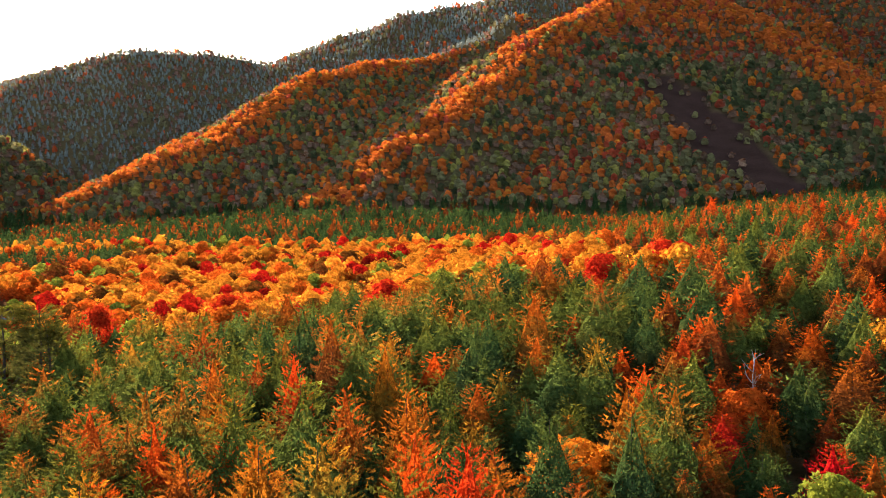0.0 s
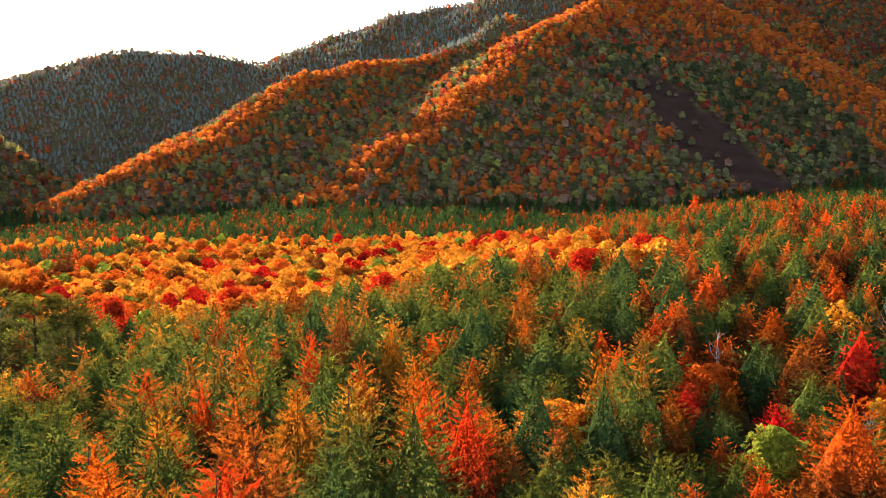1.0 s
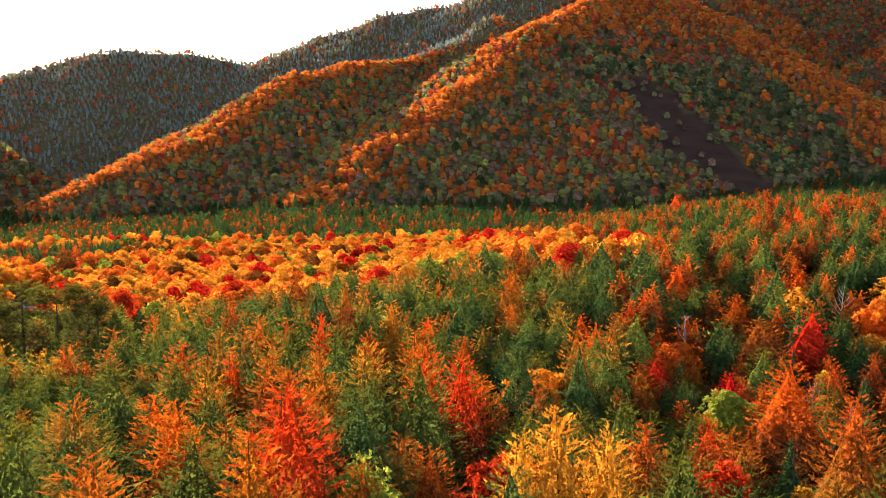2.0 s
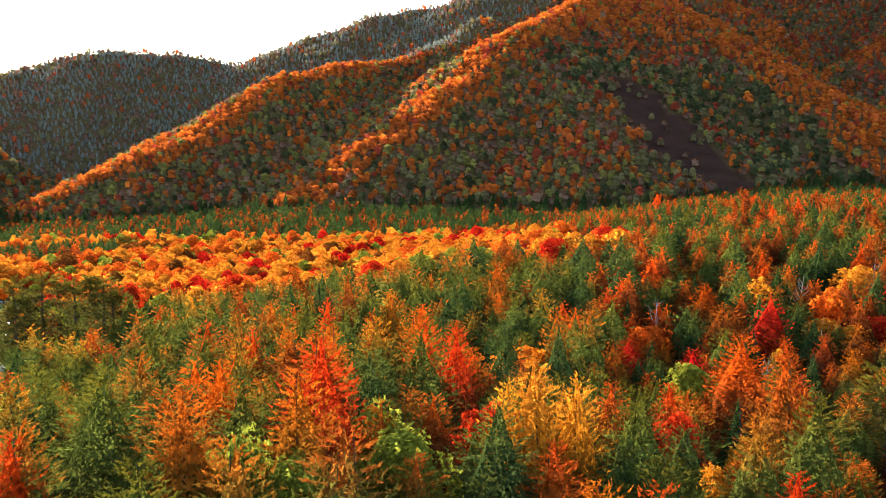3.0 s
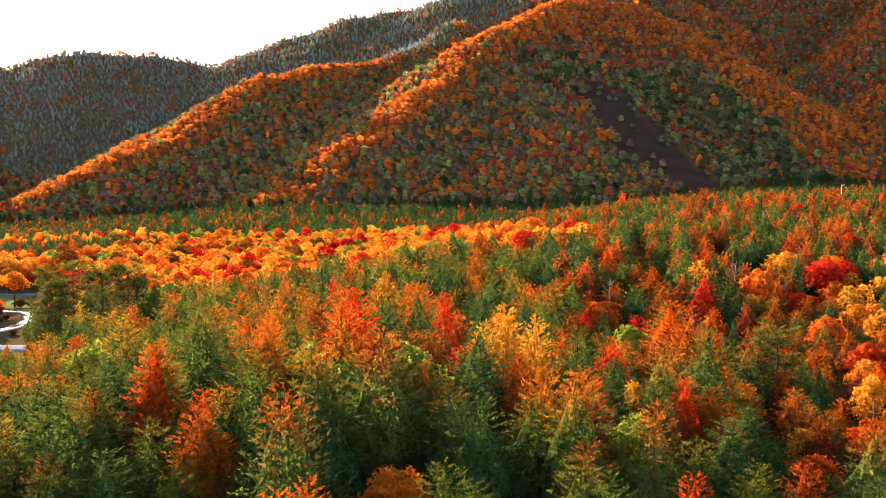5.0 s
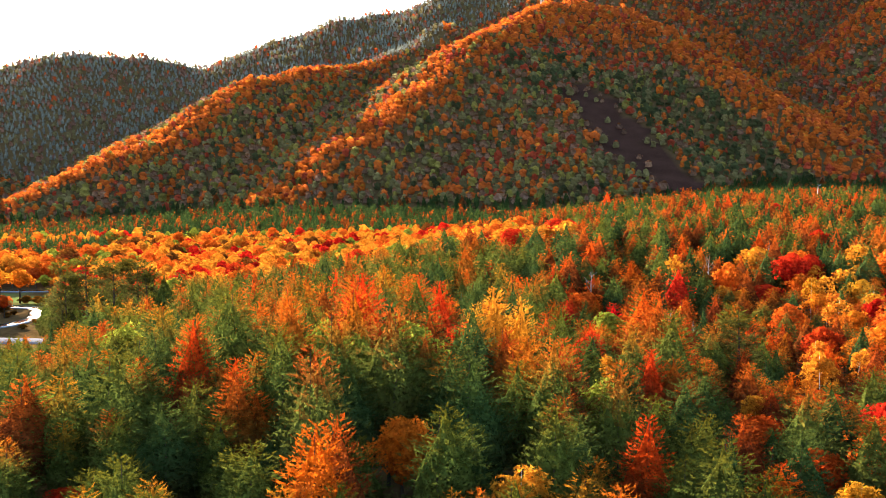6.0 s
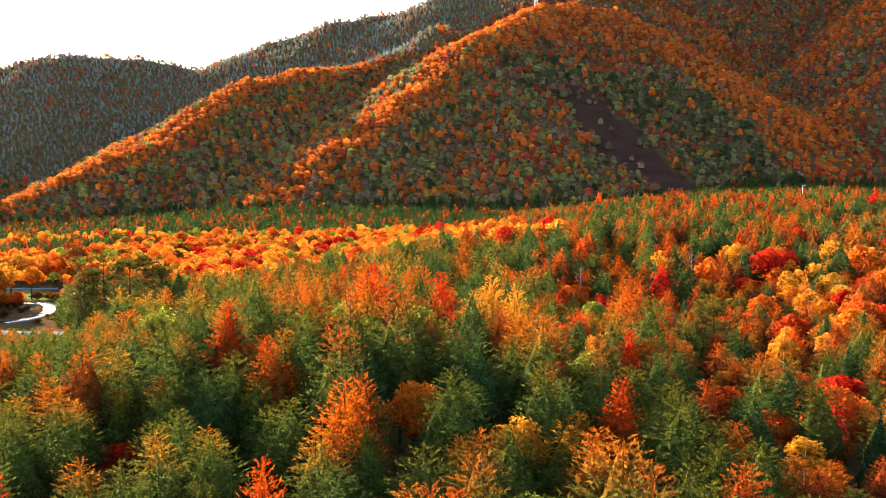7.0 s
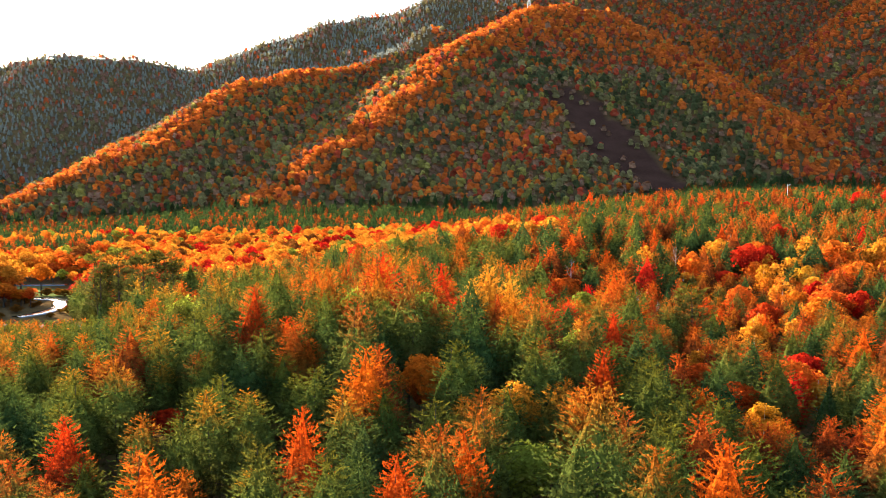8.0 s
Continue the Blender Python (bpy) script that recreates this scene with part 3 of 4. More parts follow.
MIXES = {
    "larches": (("green_larch", 36), ("deep_larch", 19), ("turning_larch", 32), ("golden_larch", 7), ("orange_larch", 3), ("rust_larch", 5), ("flame_larch", 1), ("lime_tree", 3), ("spruce", 2)),
    "leafy": (("orange_maple", 22), ("yellow_tree", 40), ("red_maple", 9), ("gold_birch", 12), ("lime_tree", 7), ("rust_oak", 10)),
    "bright": (("orange_maple", 15), ("red_maple", 7), ("gold_birch", 12), ("rust_larch", 24), ("deep_larch", 22), ("yellow_tree", 5), ("turning_larch", 15)),
    # dark kinds weigh more in mixed and russet, for the mountain's shade there
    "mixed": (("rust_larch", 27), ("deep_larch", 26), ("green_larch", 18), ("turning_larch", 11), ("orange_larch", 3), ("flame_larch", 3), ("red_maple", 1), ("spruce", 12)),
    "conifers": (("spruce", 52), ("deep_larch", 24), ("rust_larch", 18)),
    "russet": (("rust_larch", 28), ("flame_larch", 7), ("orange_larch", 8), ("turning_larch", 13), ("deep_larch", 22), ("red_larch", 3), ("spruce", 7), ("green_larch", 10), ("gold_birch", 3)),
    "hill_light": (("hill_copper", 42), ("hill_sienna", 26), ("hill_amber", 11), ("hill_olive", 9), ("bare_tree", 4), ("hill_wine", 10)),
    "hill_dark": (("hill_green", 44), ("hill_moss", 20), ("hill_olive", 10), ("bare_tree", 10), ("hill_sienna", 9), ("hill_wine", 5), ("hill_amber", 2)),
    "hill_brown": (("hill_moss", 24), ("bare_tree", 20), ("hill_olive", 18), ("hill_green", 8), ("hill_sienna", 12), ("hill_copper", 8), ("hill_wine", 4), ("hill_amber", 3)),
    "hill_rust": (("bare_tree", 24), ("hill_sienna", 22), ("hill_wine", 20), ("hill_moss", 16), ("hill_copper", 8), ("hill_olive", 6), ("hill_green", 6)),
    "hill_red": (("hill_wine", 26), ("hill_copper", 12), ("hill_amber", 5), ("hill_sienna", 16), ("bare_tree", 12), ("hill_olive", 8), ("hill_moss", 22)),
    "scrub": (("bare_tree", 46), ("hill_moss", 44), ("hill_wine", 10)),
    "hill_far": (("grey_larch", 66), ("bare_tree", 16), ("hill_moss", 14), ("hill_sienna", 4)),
}


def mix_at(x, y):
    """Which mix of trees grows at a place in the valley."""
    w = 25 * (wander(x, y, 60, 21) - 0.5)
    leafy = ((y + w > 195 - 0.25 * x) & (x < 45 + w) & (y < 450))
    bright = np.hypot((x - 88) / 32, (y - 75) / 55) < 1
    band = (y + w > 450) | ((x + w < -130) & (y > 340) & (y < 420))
    # rustier wood to the right, its darkness also painting the mountain's shadow
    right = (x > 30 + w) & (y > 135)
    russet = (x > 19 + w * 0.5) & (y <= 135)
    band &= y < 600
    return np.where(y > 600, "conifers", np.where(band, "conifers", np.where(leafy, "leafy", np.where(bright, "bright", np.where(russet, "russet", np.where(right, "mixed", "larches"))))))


def pick_all(mixes, x, y, r, size=14, loose=0.5):
    """A kind for each tree, the same kinds tending to stand together."""
    u = np.clip(loose * r.random(len(x)) + (1 - loose) * np.clip((wander(x, y, size, 31) - 0.5) * 1.6 + 0.5, 0, 0.999), 0, 0.999)
    u = (u * 3.7 + r.integers(0, 3, len(x)) * 0.08) % 1.0
    out = np.empty(len(x), object)
    for name, table in MIXES.items():
        kinds, shares = zip(*table)
        m = mixes == name
        out[m] = np.array(kinds, object)[np.searchsorted(np.cumsum(shares) / sum(shares), u[m], side="right").clip(0, len(kinds) - 1)]
    return out


trunks, crown_meshes, roots = {}, {}, {}


def trunk_meshes(shape, i):
    """The trunk, and for broadleaf trees each limb, as parts: (name, mesh)."""
    if (shape, i) not in trunks:
        r = np.random.default_rng(300 + hash_of(shape) + i)
        spec = {"larch": (0.13, 8, 1.6, 0.2), "spruce": (0.15, 4, 1.2, 0.2), "pine": (0.2, 14, 3.2, 0.3), "birch": (0.09, 7, 2.2, 0.35), "broad": (0.2, 7, 4.0, 0.25), "bush": (0.12, 6, 4.0, 0.1)}[shape]
        pieces = trunk_pieces(r, 10.3 if shape in ("birch", "broad") else 12.0, *spec)
        mat = PALE_BARK if shape == "birch" else BARK
        if shape in ("birch", "broad"):
            trunks[shape, i] = [("trunk" if k == 0 else "limb", mesh_of("trunk" if k == 0 else "limb", *p, 4, [mat], smooth=True)) for k, p in enumerate(pieces)]
        else:
            trunks[shape, i] = [("trunk", mesh_of("trunk", *join(pieces), 4, [mat], smooth=True))]
    return trunks[shape, i]


def plant(kind, x, y, height, r, level=0, width=1.0):
    """One tree as a thing of its own: trunk and crown."""
    shape, i = KINDS[kind][0], int(r.integers(VARIANTS))
    if (kind, level, i) not in crown_meshes:
        crown_meshes[kind, level, i] = leaf_mesh("crown", *crown_arrays(kind, level, i), LEAVES if shape in ("broad", "birch", "bush") else NEEDLES)
    root = new(NAMES[kind])
    if kind == "shrub":
        tagged(root, "low brown shrub on the bank of the stream", "shrub", group="shrubs by the stream")
    else:
        tagged(root, WORDS[kind] + " in the valley wood", "tree", group=kind.replace("_", " ") + " trees")
    for name, me in trunk_meshes(shape, i) + [("crown", crown_meshes[kind, level, i])]:
        o = new(name, me)
        o.parent = root
    s = height / 12.0
    root.matrix_basis = Matrix.Translation((x, y, float(ground_height(np.array([x]), np.array([y]))[0]))) @ pose(0, 0, 0, r.uniform(-2, 2), r.uniform(-2, 2), r.uniform(0, 360)) @ Matrix.Diagonal((s * width, s * width, s, 1))
    return root


def woods(name, label, kinds, x, y, height, width, level, r, vary=0.12):
    """Many far trees as one mesh of stuff."""
    z = ground_height(x, y)
    vs, ns, ts, ins = [], [], [], []
    turn = r.uniform(0, 2 * np.pi, len(x))
    choice = r.integers(0, 6, len(x))
    shade = np.clip(1 + r.normal(size=len(x)) * vary, 0.4, 1.8)
    for kind in sorted(set(kinds)):
        for i in range(6):
            m = np.nonzero((kinds == kind) & (choice == i))[0]
            if not len(m):
                continue
            v, n, t, inside = crown_arrays(kind, level, i)
            s = height[m] / 12.0
            c, sn = np.cos(turn[m])[:, None], np.sin(turn[m])[:, None]
            sw = (s * width[m])[:, None]
            px, py = v[None, :, 0] * sw, v[None, :, 1] * sw
            vs.append(np.stack([px * c - py * sn + x[m][:, None], px * sn + py * c + y[m][:, None], v[None, :, 2] * s[:, None] + z[m][:, None]], -1).reshape(-1, 3))
            nx, ny = n[None, :, 0], n[None, :, 1]
            ns.append(np.stack([nx * c - ny * sn, nx * sn + ny * c, np.repeat(n[None, :, 2], len(m), 0)], -1).reshape(-1, 3))
            ins.append(np.tile(inside, len(m)))
            ts.append((t[None] * shade[m][:, None, None]).reshape(-1, 3))
    ob = new(name, leaf_mesh(name, np.concatenate(vs), np.concatenate(ns), np.concatenate(ts), np.concatenate(ins), LEAVES))
    return tagged(ob, label, "trees", kind="stuff")


# ---- near wood: every tree a thing ----
planted = []


def plant_row(kind, *trees):
    """Trees that stand out: x, y, the height of the top over the datum, and breadth."""
    r = np.random.default_rng(hash_of(kind))
    for x, y, top, breadth in trees:
        h = top - float(ground_height(np.array([x]), np.array([y]))[0]) + 0.3
        planted.append((x, y, top, breadth))
        plant(kind, x, y, h, r, 0 if y < 66 else 1, breadth * 14.0 / h)


plant_row("flame_larch", (-22.6, 44.6, 12.6, 1.0), (-9.3, 21.7, 19.0, 1.25), (-20.7, 53.6, 11.2, 0.9), (-15.3, 64, 10.8, 0.8), (33.7, 59.9, 11.5, 1.4), (-25.3, 11.2, 15.8, 0.9),
          (-11.9, -17.2, 14, 1.1), (-5.1, -35.7, 11.5, 0.8), (-9.7, -38.4, 10.6, 0.9), (-36.5, -24.2, 10.1, 0.8), (21.3, 17.1, 11, 0.9), (11.1, -43.5, 12.7, 1.0))
plant_row("red_larch", (30, 112.3, 9.6, 1.0), (32, 103, 6.8, 1.1), (28, 88.4, 5.5, 1.1), (30.5, 95, 6.0, 1.0))
plant_row("golden_larch", (-6, 45.6, 16.2, 1.0), (-31, 25.8, 15.1, 1.0), (21, 22.1, 13.3, 1.0), (16.7, 97.5, 11.6, 1.1), (-13.7, -22.2, 11.4, 0.9))
plant_row("orange_larch", (-9.6, 16.0, 18.2, 1.0), (3.5, 90.6, 8.0, 1.0), (27.6, 35.5, 14.8, 1.2), (5.7, 15.0, 14.1, 1.0), (-19.5, 1.0, 13.3, 1.0), (-18.2, 74, 11.6, 1.1))
plant_row("turning_larch", (19.1, 74.6, 12.1, 1.1), (-18.1, 15.8, 17.0, 1.2), (-6.7, 5.5, 17.9, 1.2), (7.3, -0.5, 15.9, 1.1), (3.8, -39.2, 15.7, 1.3), (-12.4, -6.5, 16.8, 1.1), (-25, 12.8, 16.1, 1.0),
          (-29.1, 7.8, 12.9, 1.0), (-24.6, 67.7, 10.7, 1.1))
plant_row("rust_larch", (-9.8, 31.0, 17.9, 1.25), (44.7, 96.8, 9.2, 1.5), (9.4, 5.0, 14.7, 1.0))
plant_row("green_larch", (-2.1, 42.9, 15.5, 1.15), (-25.5, 60.4, 11.7, 1.1), (-29.3, 53.7, 13.0, 1.2), (-23.3, 20.6, 17.4, 1.1), (15.6, -17.9, 12.1, 1.2), (-3.0, -12.5, 13.3, 1.1), (-14.3, -38.5, 10.8, 1.0),
          (10.3, -36.6, 11.5, 1.0), (26.5, 27.3, 13.5, 1.1), (-40.6, 9.7, 13.2, 1.1))
plant_row("deep_larch", (-5.9, 34.1, 15.6, 1.0), (0.3, -3.4, 14.9, 1.1), (20.7, 4.4, 10.8, 1.0))
plant_row("lime_tree", (-6.1, 25.4, 15.0, 0.9), (-3.7, 18.5, 15.4, 1.0), (30.7, 68.4, 8.0, 1.0), (1.3, -27.2, 8.6, 1.1))
plant_row("red_maple", (3.0, 31.4, 13.3, 0.9), (20.0, 38.2, 10.5, 0.7), (-50.8, 213, 1.5, 1.5), (-73.3, 190, 2.5, 1.2), (45.6, 13.3, 7.1, 0.9), (72.0, 103, 7.0, 1.3))
plant_row("orange_maple", (34.5, 99.5, 6.5, 1.1), (11.2, 73.1, 9.2, 1.2), (73.9, 58.5, 9.1, 1.2), (-5.8, -4.5, 11.8, 0.8))
plant_row("bright_larch", (6, 24.8, 16.9, 1), (3.6, 26.5, 14.6, 0.8), (8.6, 26, 15.4, 0.8))
plant_row("gold_birch", (61.7, 100.8, 8.0, 1.0), (71.8, 73.4, 9.2, 1.2), (47.6, 31.6, 9.1, 1.0), (2.2, -15.6, 11.6, 1.1))
plant_row("pine", (-67.8, 137, 9.2, 1.5), (-62.5, 137, 9.1, 1.5), (-73.3, 137, 9.2, 1.4), (-79, 139, 8, 1.3), (-76.5, 133, 5.6, 1.2), (-59.3, 134, 7.3, 1.3), (43.6, 47.9, 10.3, 1.3))
plant_row("orange_larch", (-2.4, 66.8, 13.6, 1.1), (-26.4, 66.2, 12.4, 1), (-11.2, 51.6, 14.5, 1), (-21.6, 85.4, 12, 0.9), (-7.8, 71.5, 12.6, 0.8), (15.2, 72.8, 12.6, 1), (12.6, 119.5, 13.4, 1),
          (61.1, 158.7, 12.1, 1.1), (-15.8, 12.1, 17.9, 1), (6.5, 5.6, 14.9, 1), (-5.5, 89.7, 12.5, 0.9))
plant_row("flame_larch", (-20.7, 64.3, 11.9, 0.7), (-14.7, 86.5, 12.2, 0.7), (-1.4, 50.7, 15.3, 0.9), (48.3, 116.2, 9.7, 1.1), (1.6, 51.4, 14.1, 0.9), (-18.6, 33.8, 14.9, 0.9), (12, -11, 12.1, 0.9),
          (22.8, -10, 7.4, 0.9))
plant_row("golden_larch", (-19, 47, 13.8, 0.9), (-34.9, 5, 12.1, 1), (-25.3, -20.3, 10.9, 1), (5.5, -18.2, 10, 1))
plant_row("turning_larch", (-23.9, 70.4, 12.7, 1), (-21.2, 70.7, 13.3, 1), (-51.7, 151, 4.7, 1.1), (21.6, 122.7, 14.8, 1.4), (24.9, 98.1, 10, 1.1), (-11.3, 4.3, 17.7, 1), (-23.5, 30.3, 16.2, 1),
          (12, -4.3, 14.5, 1), (31.1, 2.7, 10.8, 1), (39.2, 45.6, 8.5, 1.1))
plant_row("rust_larch", (-14.4, 49.6, 14.5, 1), (-12.1, 99.6, 13.7, 1), (53.9, 147.9, 8.8, 1.1), (45.7, 120.4, 9.8, 1.1), (45.7, 113.2, 7.2, 1.2), (75.2, 162.7, 11.9, 1.1), (-4.8, 20.9, 15, 0.7),
          (-10.6, -15.5, 13.8, 1), (-38.3, 4.3, 12.2, 1.1))
plant_row("green_larch", (-15, 64, 13.9, 1.1), (-10.9, 68, 14, 1.2), (-4.3, 134.5, 9.4, 1), (40.5, 84.9, 7.6, 1.1), (14.2, 27.7, 14, 1), (-30.5, 4.1, 14.4, 1.2), (-21.5, -20, 10.6, 1),
          (-16.7, -12, 10.9, 1), (4.3, -13.2, 14, 1), (34.4, -3.6, 9.1, 1))
plant_row("deep_larch", (-24.5, -3.2, 11.7, 1.2), (-24.5, 92.2, 11.7, 1), (-23.2, 118, 10, 1), (-17.5, 113.3, 12.7, 1.1), (-0.5, 59.2, 11.9, 0.9), (14.6, 66.4, 11.9, 0.9), (8.4, 85.9, 7.8, 0.9),
          (6, 114.4, 11.8, 1), (3.4, 100.9, 13, 1), (57.2, 166.8, 11.1, 1.1), (7.3, -9.9, 11.6, 1))
plant_row("lime_tree", (-13.5, 14.6, 16.4, 0.8), (-9.7, 13.3, 15.5, 0.8))
plant_row("red_maple", (-32.8, -2.1, 5.1, 0.7), (31, 12.3, 5.8, 0.9), (44.8, 26, 5, 0.9), (30.6, -0.4, 6.7, 0.8))
plant_row("orange_maple", (40.4, 4.2, 8.1, 1), (69.2, 53.4, 8.5, 1.2))
plant_row("gold_birch", (18.9, 26.4, 10.2, 0.6), (31.1, -6.9, 6, 0.9))
plant_row("red_maple", (-150, 245, -5, 1), (-138, 226, -5.5, 1.1), (-132.5, 224, -12, 0.9), (-129, 227, -12.6, 0.8), (-108, 228, -8, 1.0), (-112, 233, -10, 1.0))
plant_row("orange_maple", (-152, 262, -5, 1.4), (-141, 240, -6, 1.2), (-110, 237, -9, 1.1), (-131, 250, -4, 1.2), (-123.5, 217, -9.5, 0.7), (-133, 219, -8, 1.4), (-128, 221, -11, 1.0), (-145, 228, -3, 1.6))
plant_row("yellow_tree", (-147, 252, -3, 1.5), (-143, 263, -6, 1.4), (-138, 234, 0.6, 1.6), (-134.5, 230, -2.5, 1.3), (-139, 247, -2, 1.5), (-140, 221, -5.5, 1.7), (-150, 236, -1, 1.8))
plant_row("orange_maple", (-140, 291, -9, 1), (-130, 287, -10, 1), (-119, 271, -10, 1), (-150, 293, -8, 1.1))
plant_row("rust_oak", (-124, 280, -10, 1), (-114, 256, -11, 0.9), (-104, 232, -8, 1.1))
plant_row("spruce", (40.8, 32, 6.2, 1), (71.3, 63.6, 5.1, 1))

plant_row("turning_larch", (-31.1, -21.3, 9.2, 0.9), (-6.9, -37.7, 12.3, 1), (7, -35, 12.3, 1), (5.9, -46, 13.2, 1), (-18.5, 5.1, 14, 0.9))
plant_row("flame_larch", (-26.5, -38.2, 11.3, 1.1), (-16.9, -30.3, 12, 0.7))
plant_row("green_larch", (17.5, -34.9, 9.8, 1), (-19.4, -36.6, 11, 1), (-39.8, 28.8, 11.6, 1), (-30.7, 11.6, 14.3, 1), (-15.9, 4.9, 16.4, 1.1), (-15.1, 24.9, 15.2, 1), (13.3, 17.5, 12, 1.1), (4.8, 3.3, 13, 1),
          (-0.6, 92.6, 8.7, 1), (20, 85.8, 9.8, 1), (-20.3, 84, 10.6, 1))
plant_row("deep_larch", (-11.7, -27.8, 10.3, 1), (2.5, 17.2, 15.8, 1), (27.5, 17.9, 7.8, 1), (-1, 3.2, 13.6, 1), (-10.2, 1.1, 13.4, 1.1), (8.3, 65.4, 11.9, 1))
plant_row("rust_larch", (27.7, -24.2, 5.4, 1), (24.1, 17, 10, 1), (3.7, 58.2, 10.6, 1))
plant_row("orange_larch", (-17.8, 1.8, 11.2, 0.8), (7, -22.9, 11.1, 1), (14.3, 40.3, 11.4, 1))


def free_of_planted(x, y, gap):
    ok = np.ones(len(x), bool)
    for px, py, _, _ in planted:
        ok &= np.hypot(x - px, y - py) > gap
    return ok


def heights(x, y, r, mean, spread):
    """Uneven heights; the trees at the feet of an outstanding one stay below it."""
    h = mean + 2.4 * (wander(x, y, 16, 71) - 0.5) + r.normal(size=len(x)) * spread
    g = ground_height(x, y)
    bend = np.abs(x + 12 + 0.353 * (y + 99)) < 13  # young trees in the strip that runs down to the bend of the stream
    h = np.where(bend & (y > 25) & (y < 198), np.minimum(h, np.maximum(29.8 - 0.16 * (y + 99) - g, 1.0)), h)
    for px, py, top, breadth in planted:
        ahead = py - y
        m = (ahead > -1) & (ahead < 24) & (np.abs(x - px) < 2.0 + 1.6 * breadth)
        h = np.where(m, np.minimum(h, np.maximum(top - 1.3 + 0.13 * ahead - g, 5.0)), h)
    return h


NEAR = 96
x, y, r = scatter(-100, 140, -66, NEAR, 5.2, 5)
ok = in_sight(x, y, 6) & ~open_land(x, y) & free_of_planted(x, y, 3.2)
x, y = x[ok], y[ok]
kinds = pick_all(mix_at(x, y), x, y, r)
for kx, ky, kind, tall in zip(x, y, kinds, heights(x, y, r, 11.3, 1.0)):
    if tall < 6.5:
        continue
    plant(kind, kx, ky, tall, r, 0 if ky < 42 else 1, 0.98 + 0.24 * r.random())

x, y, r = scatter(-165, -100, 175, 275, 5.5, 8)
banks = near_line(x, y, STREAM)
ok = (banks > 4.8) & (banks < 10) & (r.random(len(x)) < 0.6)
for kx, ky in zip(x[ok], y[ok]):
    plant("shrub", kx, ky, 1.6 + 1.8 * r.random(), r, 2, 2.4)

# ---- the wood further up the valley ----
def valley_wood(name, label, y0, y1, step, seed, level, tall, breadth, gap):
    x, y, r = scatter(-640, 760, y0, y1, step, seed)
    ok = in_sight(x, y, 10) & ~open_land(x, y) & free_of_planted(x, y, gap) & (ground_height(x, y) < valley(x, y) + 9) & ((y < 620) | (r.random(len(x)) < 0.5))
    x, y = x[ok], y[ok]
    kinds = pick_all(mix_at(x, y), x, y, r)
    h = heights(x, y, r, tall, 1.5)
    ok = h > 6.5
    woods(name, label, kinds[ok], x[ok], y[ok], h[ok], breadth + 0.3 * r.random(ok.sum()), level, r)


valley_wood("larch_wood", "autumn larches and broadleaf trees standing close in the valley", NEAR, 215, 5.8, 15, 2, 12.6, 1.0, 3.4)
valley_wood("valley_trees", "mixed autumn larches and broadleaf trees filling the valley", 215, 440, 6.4, 6, 3, 12.6, 1.05, 4.0)
valley_wood("far_valley_trees", "orange broadleaf trees and dark conifers far up the valley", 440, 640, 7.2, 9, 5, 12.8, 1.15, 4.5)
valley_wood("valley_head_trees", "dark conifers at the head of the valley", 640, 1350, 8.0, 10, 4, 12.8, 1.15, 4.5)

# ---- the same wood to the sides and behind ----
def outer_wood(name, label, step, seed, close, level, breadth):
    x, y, r = scatter(-430, 470, -360, 470, step, seed)
    around = (x > -120) & (x < 130) & (y > -150) & (y < 110)
    ok = ~in_sight(x, y, 9) & ~open_land(x, y) & (around == close)
    x, y = x[ok], y[ok]
    woods(name, label, pick_all(mix_at(x, y), x, y, r), x, y, heights(x, y, r, 11.6, 1.3), breadth + 0.3 * r.random(len(x)), level, r)


outer_wood("outer_wood", "mixed autumn wood going on over the valley floor", 6.6, 77, True, 3, 1.05)
outer_wood("further_wood", "mixed autumn wood to the sides of the valley", 15, 78, False, 5, 1.5)

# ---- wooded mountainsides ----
# crest trees are orange; the strong contrast with the gullies also paints sunlit crests
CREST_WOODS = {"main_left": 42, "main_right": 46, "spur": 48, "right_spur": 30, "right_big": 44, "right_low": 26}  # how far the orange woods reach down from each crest


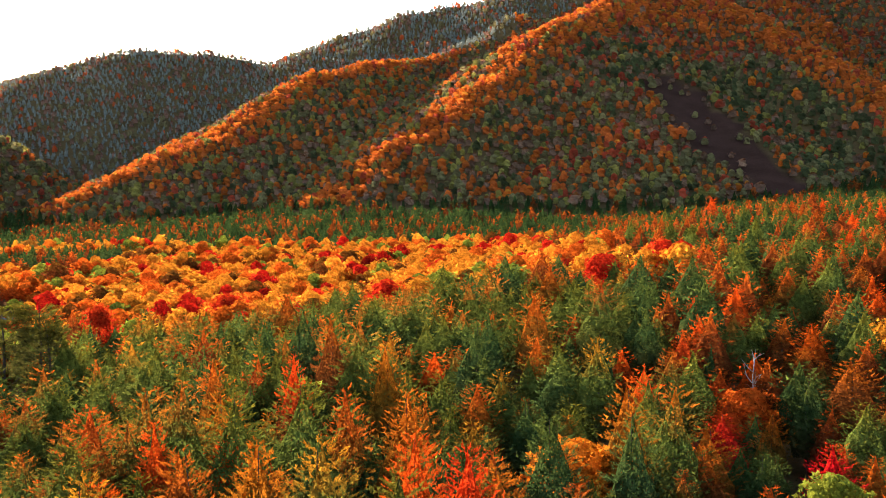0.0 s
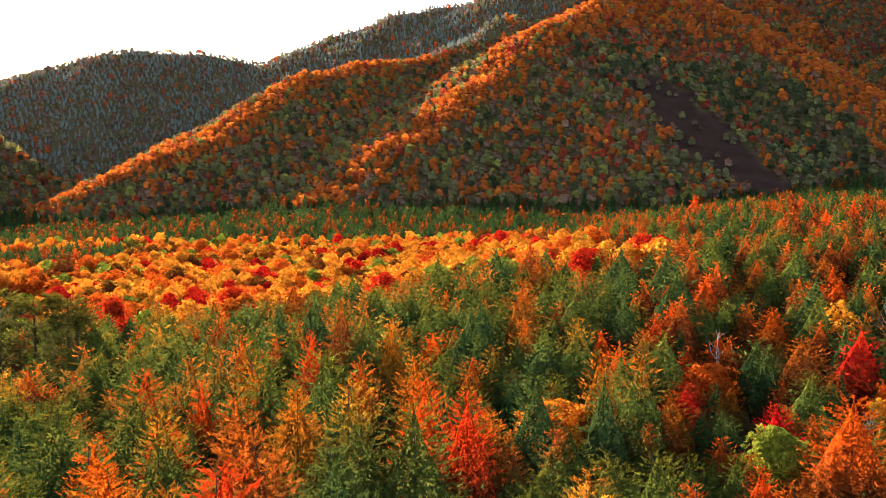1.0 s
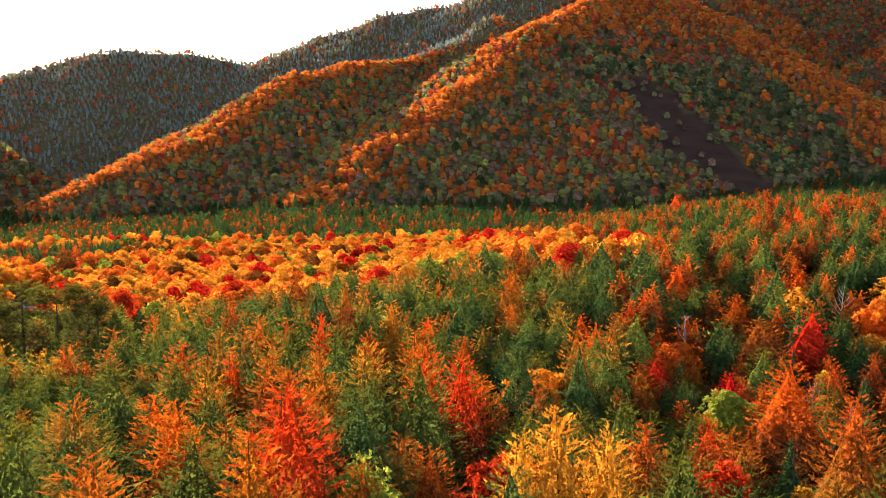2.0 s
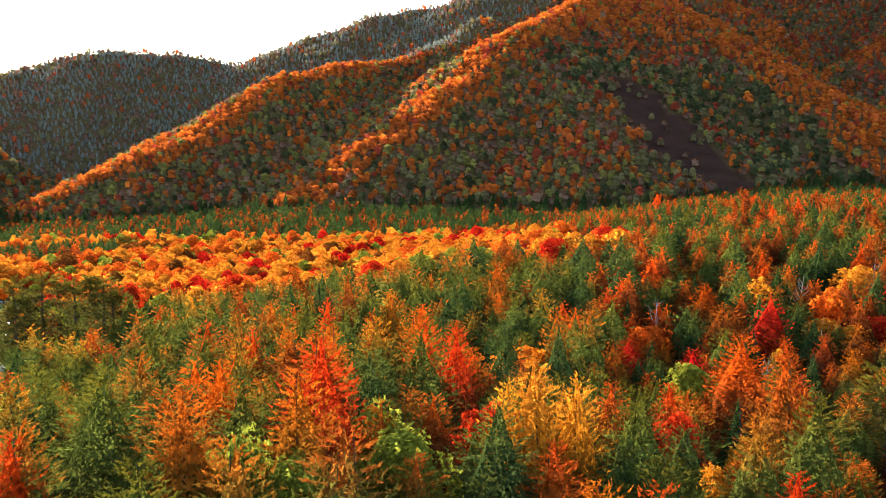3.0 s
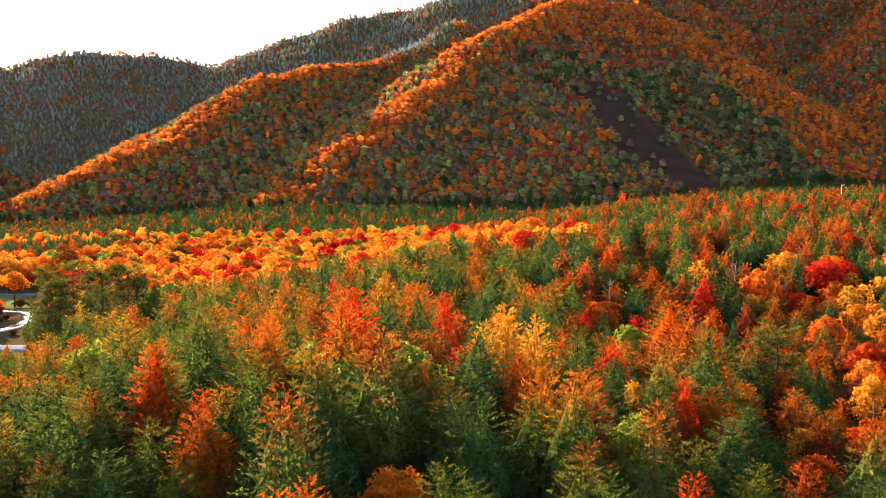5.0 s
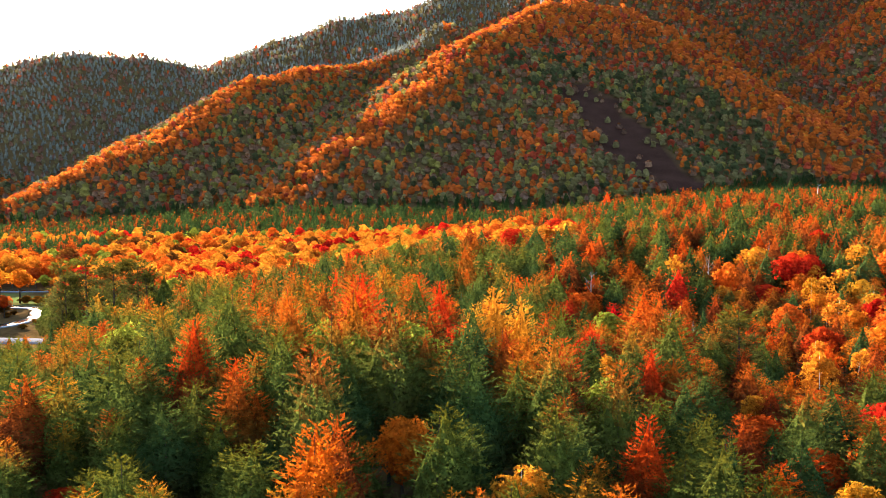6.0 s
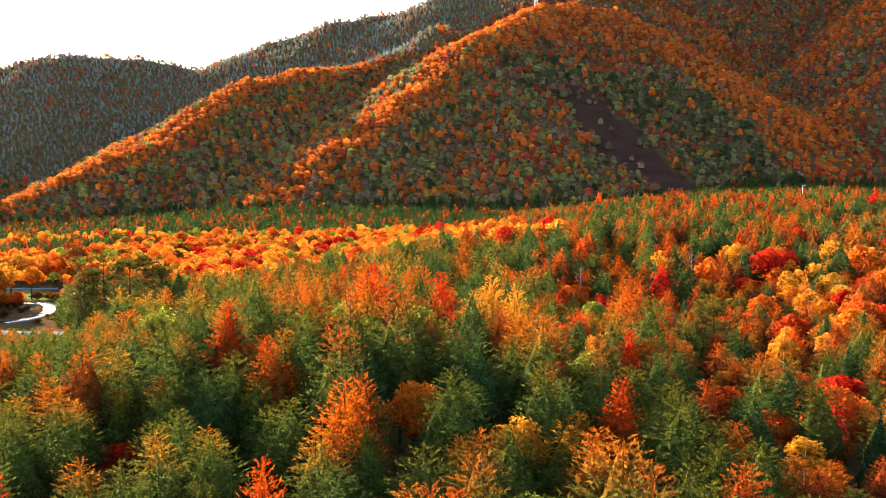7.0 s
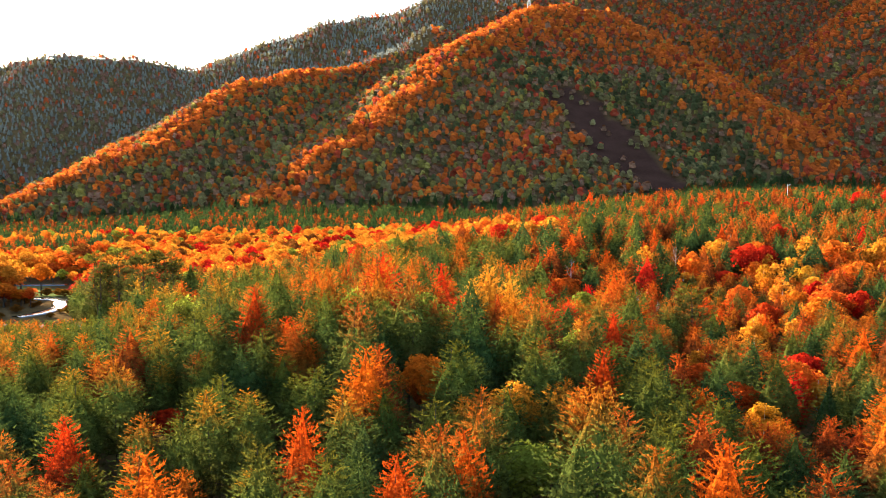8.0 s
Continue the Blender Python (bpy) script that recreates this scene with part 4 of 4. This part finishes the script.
def mountain_wood(name, label, step, seed, far_side, breadth):
    x, y, r = scatter(-1250, 1250, 620, 2000, step, seed)
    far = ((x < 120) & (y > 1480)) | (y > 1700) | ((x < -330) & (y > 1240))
    x, y = x[far == far_side], y[far == far_side]
    z = ground_height(x, y)
    dx, dy = (ground_height(x + 4, y) - z) / 4, (ground_height(x, y + 4) - z) / 4
    facing = (dx * x + dy * (60 + y) + (30 - z)) / np.hypot(x, y + 60)
    ok = in_sight(x, y, 40) & (z >= valley(x, y) + 9) & (facing > -0.12) & (~open_land(x, y) | (r.random(len(x)) < 0.06 + 0.4 * (scar_at(x, y) > -7)))
    x, y, z = x[ok], y[ok], z[ok]
    # far woods take the grey leaf colour that carries haze and glare
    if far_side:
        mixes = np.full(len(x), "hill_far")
    else:
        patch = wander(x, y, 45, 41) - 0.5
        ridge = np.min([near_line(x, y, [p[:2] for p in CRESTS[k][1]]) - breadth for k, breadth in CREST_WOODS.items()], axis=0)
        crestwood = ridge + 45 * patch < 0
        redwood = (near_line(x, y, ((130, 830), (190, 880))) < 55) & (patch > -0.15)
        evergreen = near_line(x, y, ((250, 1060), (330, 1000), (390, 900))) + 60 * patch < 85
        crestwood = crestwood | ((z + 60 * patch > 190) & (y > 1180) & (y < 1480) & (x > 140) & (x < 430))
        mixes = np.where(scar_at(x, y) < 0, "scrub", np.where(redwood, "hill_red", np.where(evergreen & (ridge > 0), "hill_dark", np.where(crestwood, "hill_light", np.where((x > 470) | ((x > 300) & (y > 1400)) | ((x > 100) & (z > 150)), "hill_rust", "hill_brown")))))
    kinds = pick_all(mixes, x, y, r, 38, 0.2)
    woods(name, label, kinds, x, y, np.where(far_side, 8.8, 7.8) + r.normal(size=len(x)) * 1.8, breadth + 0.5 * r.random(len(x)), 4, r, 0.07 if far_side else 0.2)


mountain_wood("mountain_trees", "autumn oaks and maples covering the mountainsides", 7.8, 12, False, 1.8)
mountain_wood("far_mountain_trees", "larches on the far mountainside, greyed and paled for haze", 9.8, 13, True, 1.4)

# ---- small things ----
STEEL = rough_material("galvanised_steel", [(0.3, (0.2, 0.21, 0.23)), (0.7, (0.34, 0.35, 0.37))], 3.0, rough=0.6, metal=0.3)


def beam(a, b, rad, sides=4):
    return taper([a, b], (rad, rad), sides)


def solid(name, pieces, mat, parent=None, label=""):
    v, f = join(pieces)
    o = new(name, mesh_of(name, v, f, 4, [mat]))
    if parent is not None:
        o.parent = parent
    return tagged(o, label)


def pylon(x, y, height):
    """A lattice tower: four legs, braces and three cross-arms."""
    root = tagged(new("power_pylon"), "grey steel lattice pylon on the wooded crest", "pylon")
    w, top = height * 0.1, height * 0.018
    for sx, sy in ((1, 1), (1, -1), (-1, 1), (-1, -1)):
        solid("leg", [beam((sx * w, sy * w, -2), (sx * top, sy * top, height), 0.35)], STEEL, root)
    for k in range(8):
        a, b = k / 8, (k + 1) / 8
        wa, wb = w + (top - w) * a, w + (top - w) * b
        za, zb = a * height, b * height
        solid("brace", [beam((-wa, s * wa, za), (wb, s * wb, zb), 0.16) for s in (1, -1)] + [beam((s * wa, wa, za), (s * wb, -wb, zb), 0.16) for s in (1, -1)], STEEL, root)
    for f, span in ((0.72, 6.5), (0.84, 5.5), (0.95, 4.5)):
        solid("cross_arm", [beam((-span, 0, f * height), (span, 0, f * height), 0.3), beam((-span, 0, f * height), (0, 0, f * height + 1.6), 0.18), beam((span, 0, f * height), (0, 0, f * height + 1.6), 0.18)], STEEL, root)
    root.location = (x, y, float(ground_height(np.array([x]), np.array([y]))[0]))
    return root


def dead_tree(x, y, height, seed):
    """A bare bleached tree: trunk and crooked limbs."""
    r = np.random.default_rng(seed)
    root = tagged(new("dead_tree"), "bleached bare dead tree among the living ones", "tree", group="bare dead trees")
    solid("trunk", [taper([(0, 0, -0.4), (0.1, 0.1, height * 0.4), (-0.1, 0.2, height * 0.75), (0.1, 0, height)], (0.16, 0.12, 0.07, 0.015), 6)], DEAD_WOOD, root)
    for i in range(9):
        f, a = 0.4 + 0.5 * r.random(), r.random() * 6.28
        s, o = np.array([0, 0.1, f * height]), np.array([math.cos(a), math.sin(a), 0])
        reach = height * 0.28 * (1.2 - f)
        mid, end = s + o * reach * 0.5 + (0, 0, reach * 0.5), s + o * reach + r.normal(size=3) * 0.2 + (0, 0, reach * 1.1)
        twig = mid + np.array([-o[1], o[0], 0.6]) * reach * 0.5
        limb = solid("limb", [taper([s, mid, end], (0.06, 0.04, 0.01), 4)], DEAD_WOOD, root)
        solid("twig", [taper([mid, (mid + twig) / 2 + (0, 0, 0.1), twig], (0.03, 0.02, 0.006), 4)], DEAD_WOOD, limb)
    root.location = (x, y, float(ground_height(np.array([x]), np.array([y]))[0]))
    return root


pylon(268, 1392, 30)
mast = tagged(new("mast"), "slim pale steel mast above the tree tops", "mast")
solid("pole", [taper([(0, 0, -0.5), (0, 0, 10), (0, 0, 17)], (0.2, 0.16, 0.1), 8)], STEEL, mast)
bracket = solid("bracket", [beam((-0.1, 0, 16.2), (0.9, 0, 16.7), 0.07)], STEEL, mast)
solid("lamp_head", [taper([(0.8, 0, 16.65), (1.5, 0, 16.8)], (0.2, 0.14), 6)], STEEL, bracket)
mast.location = (198, 330, float(ground_height(np.array([198.0]), np.array([330.0]))[0]))
for i, (dx_, dy_, dh) in enumerate(((44, 78, 10.5), (46.5, 74, 9.0), (36, 103, 12.5), (84, 128, 12.5), (66, 118, 12.0))):
    dead_tree(dx_, dy_, dh, 80 + i)
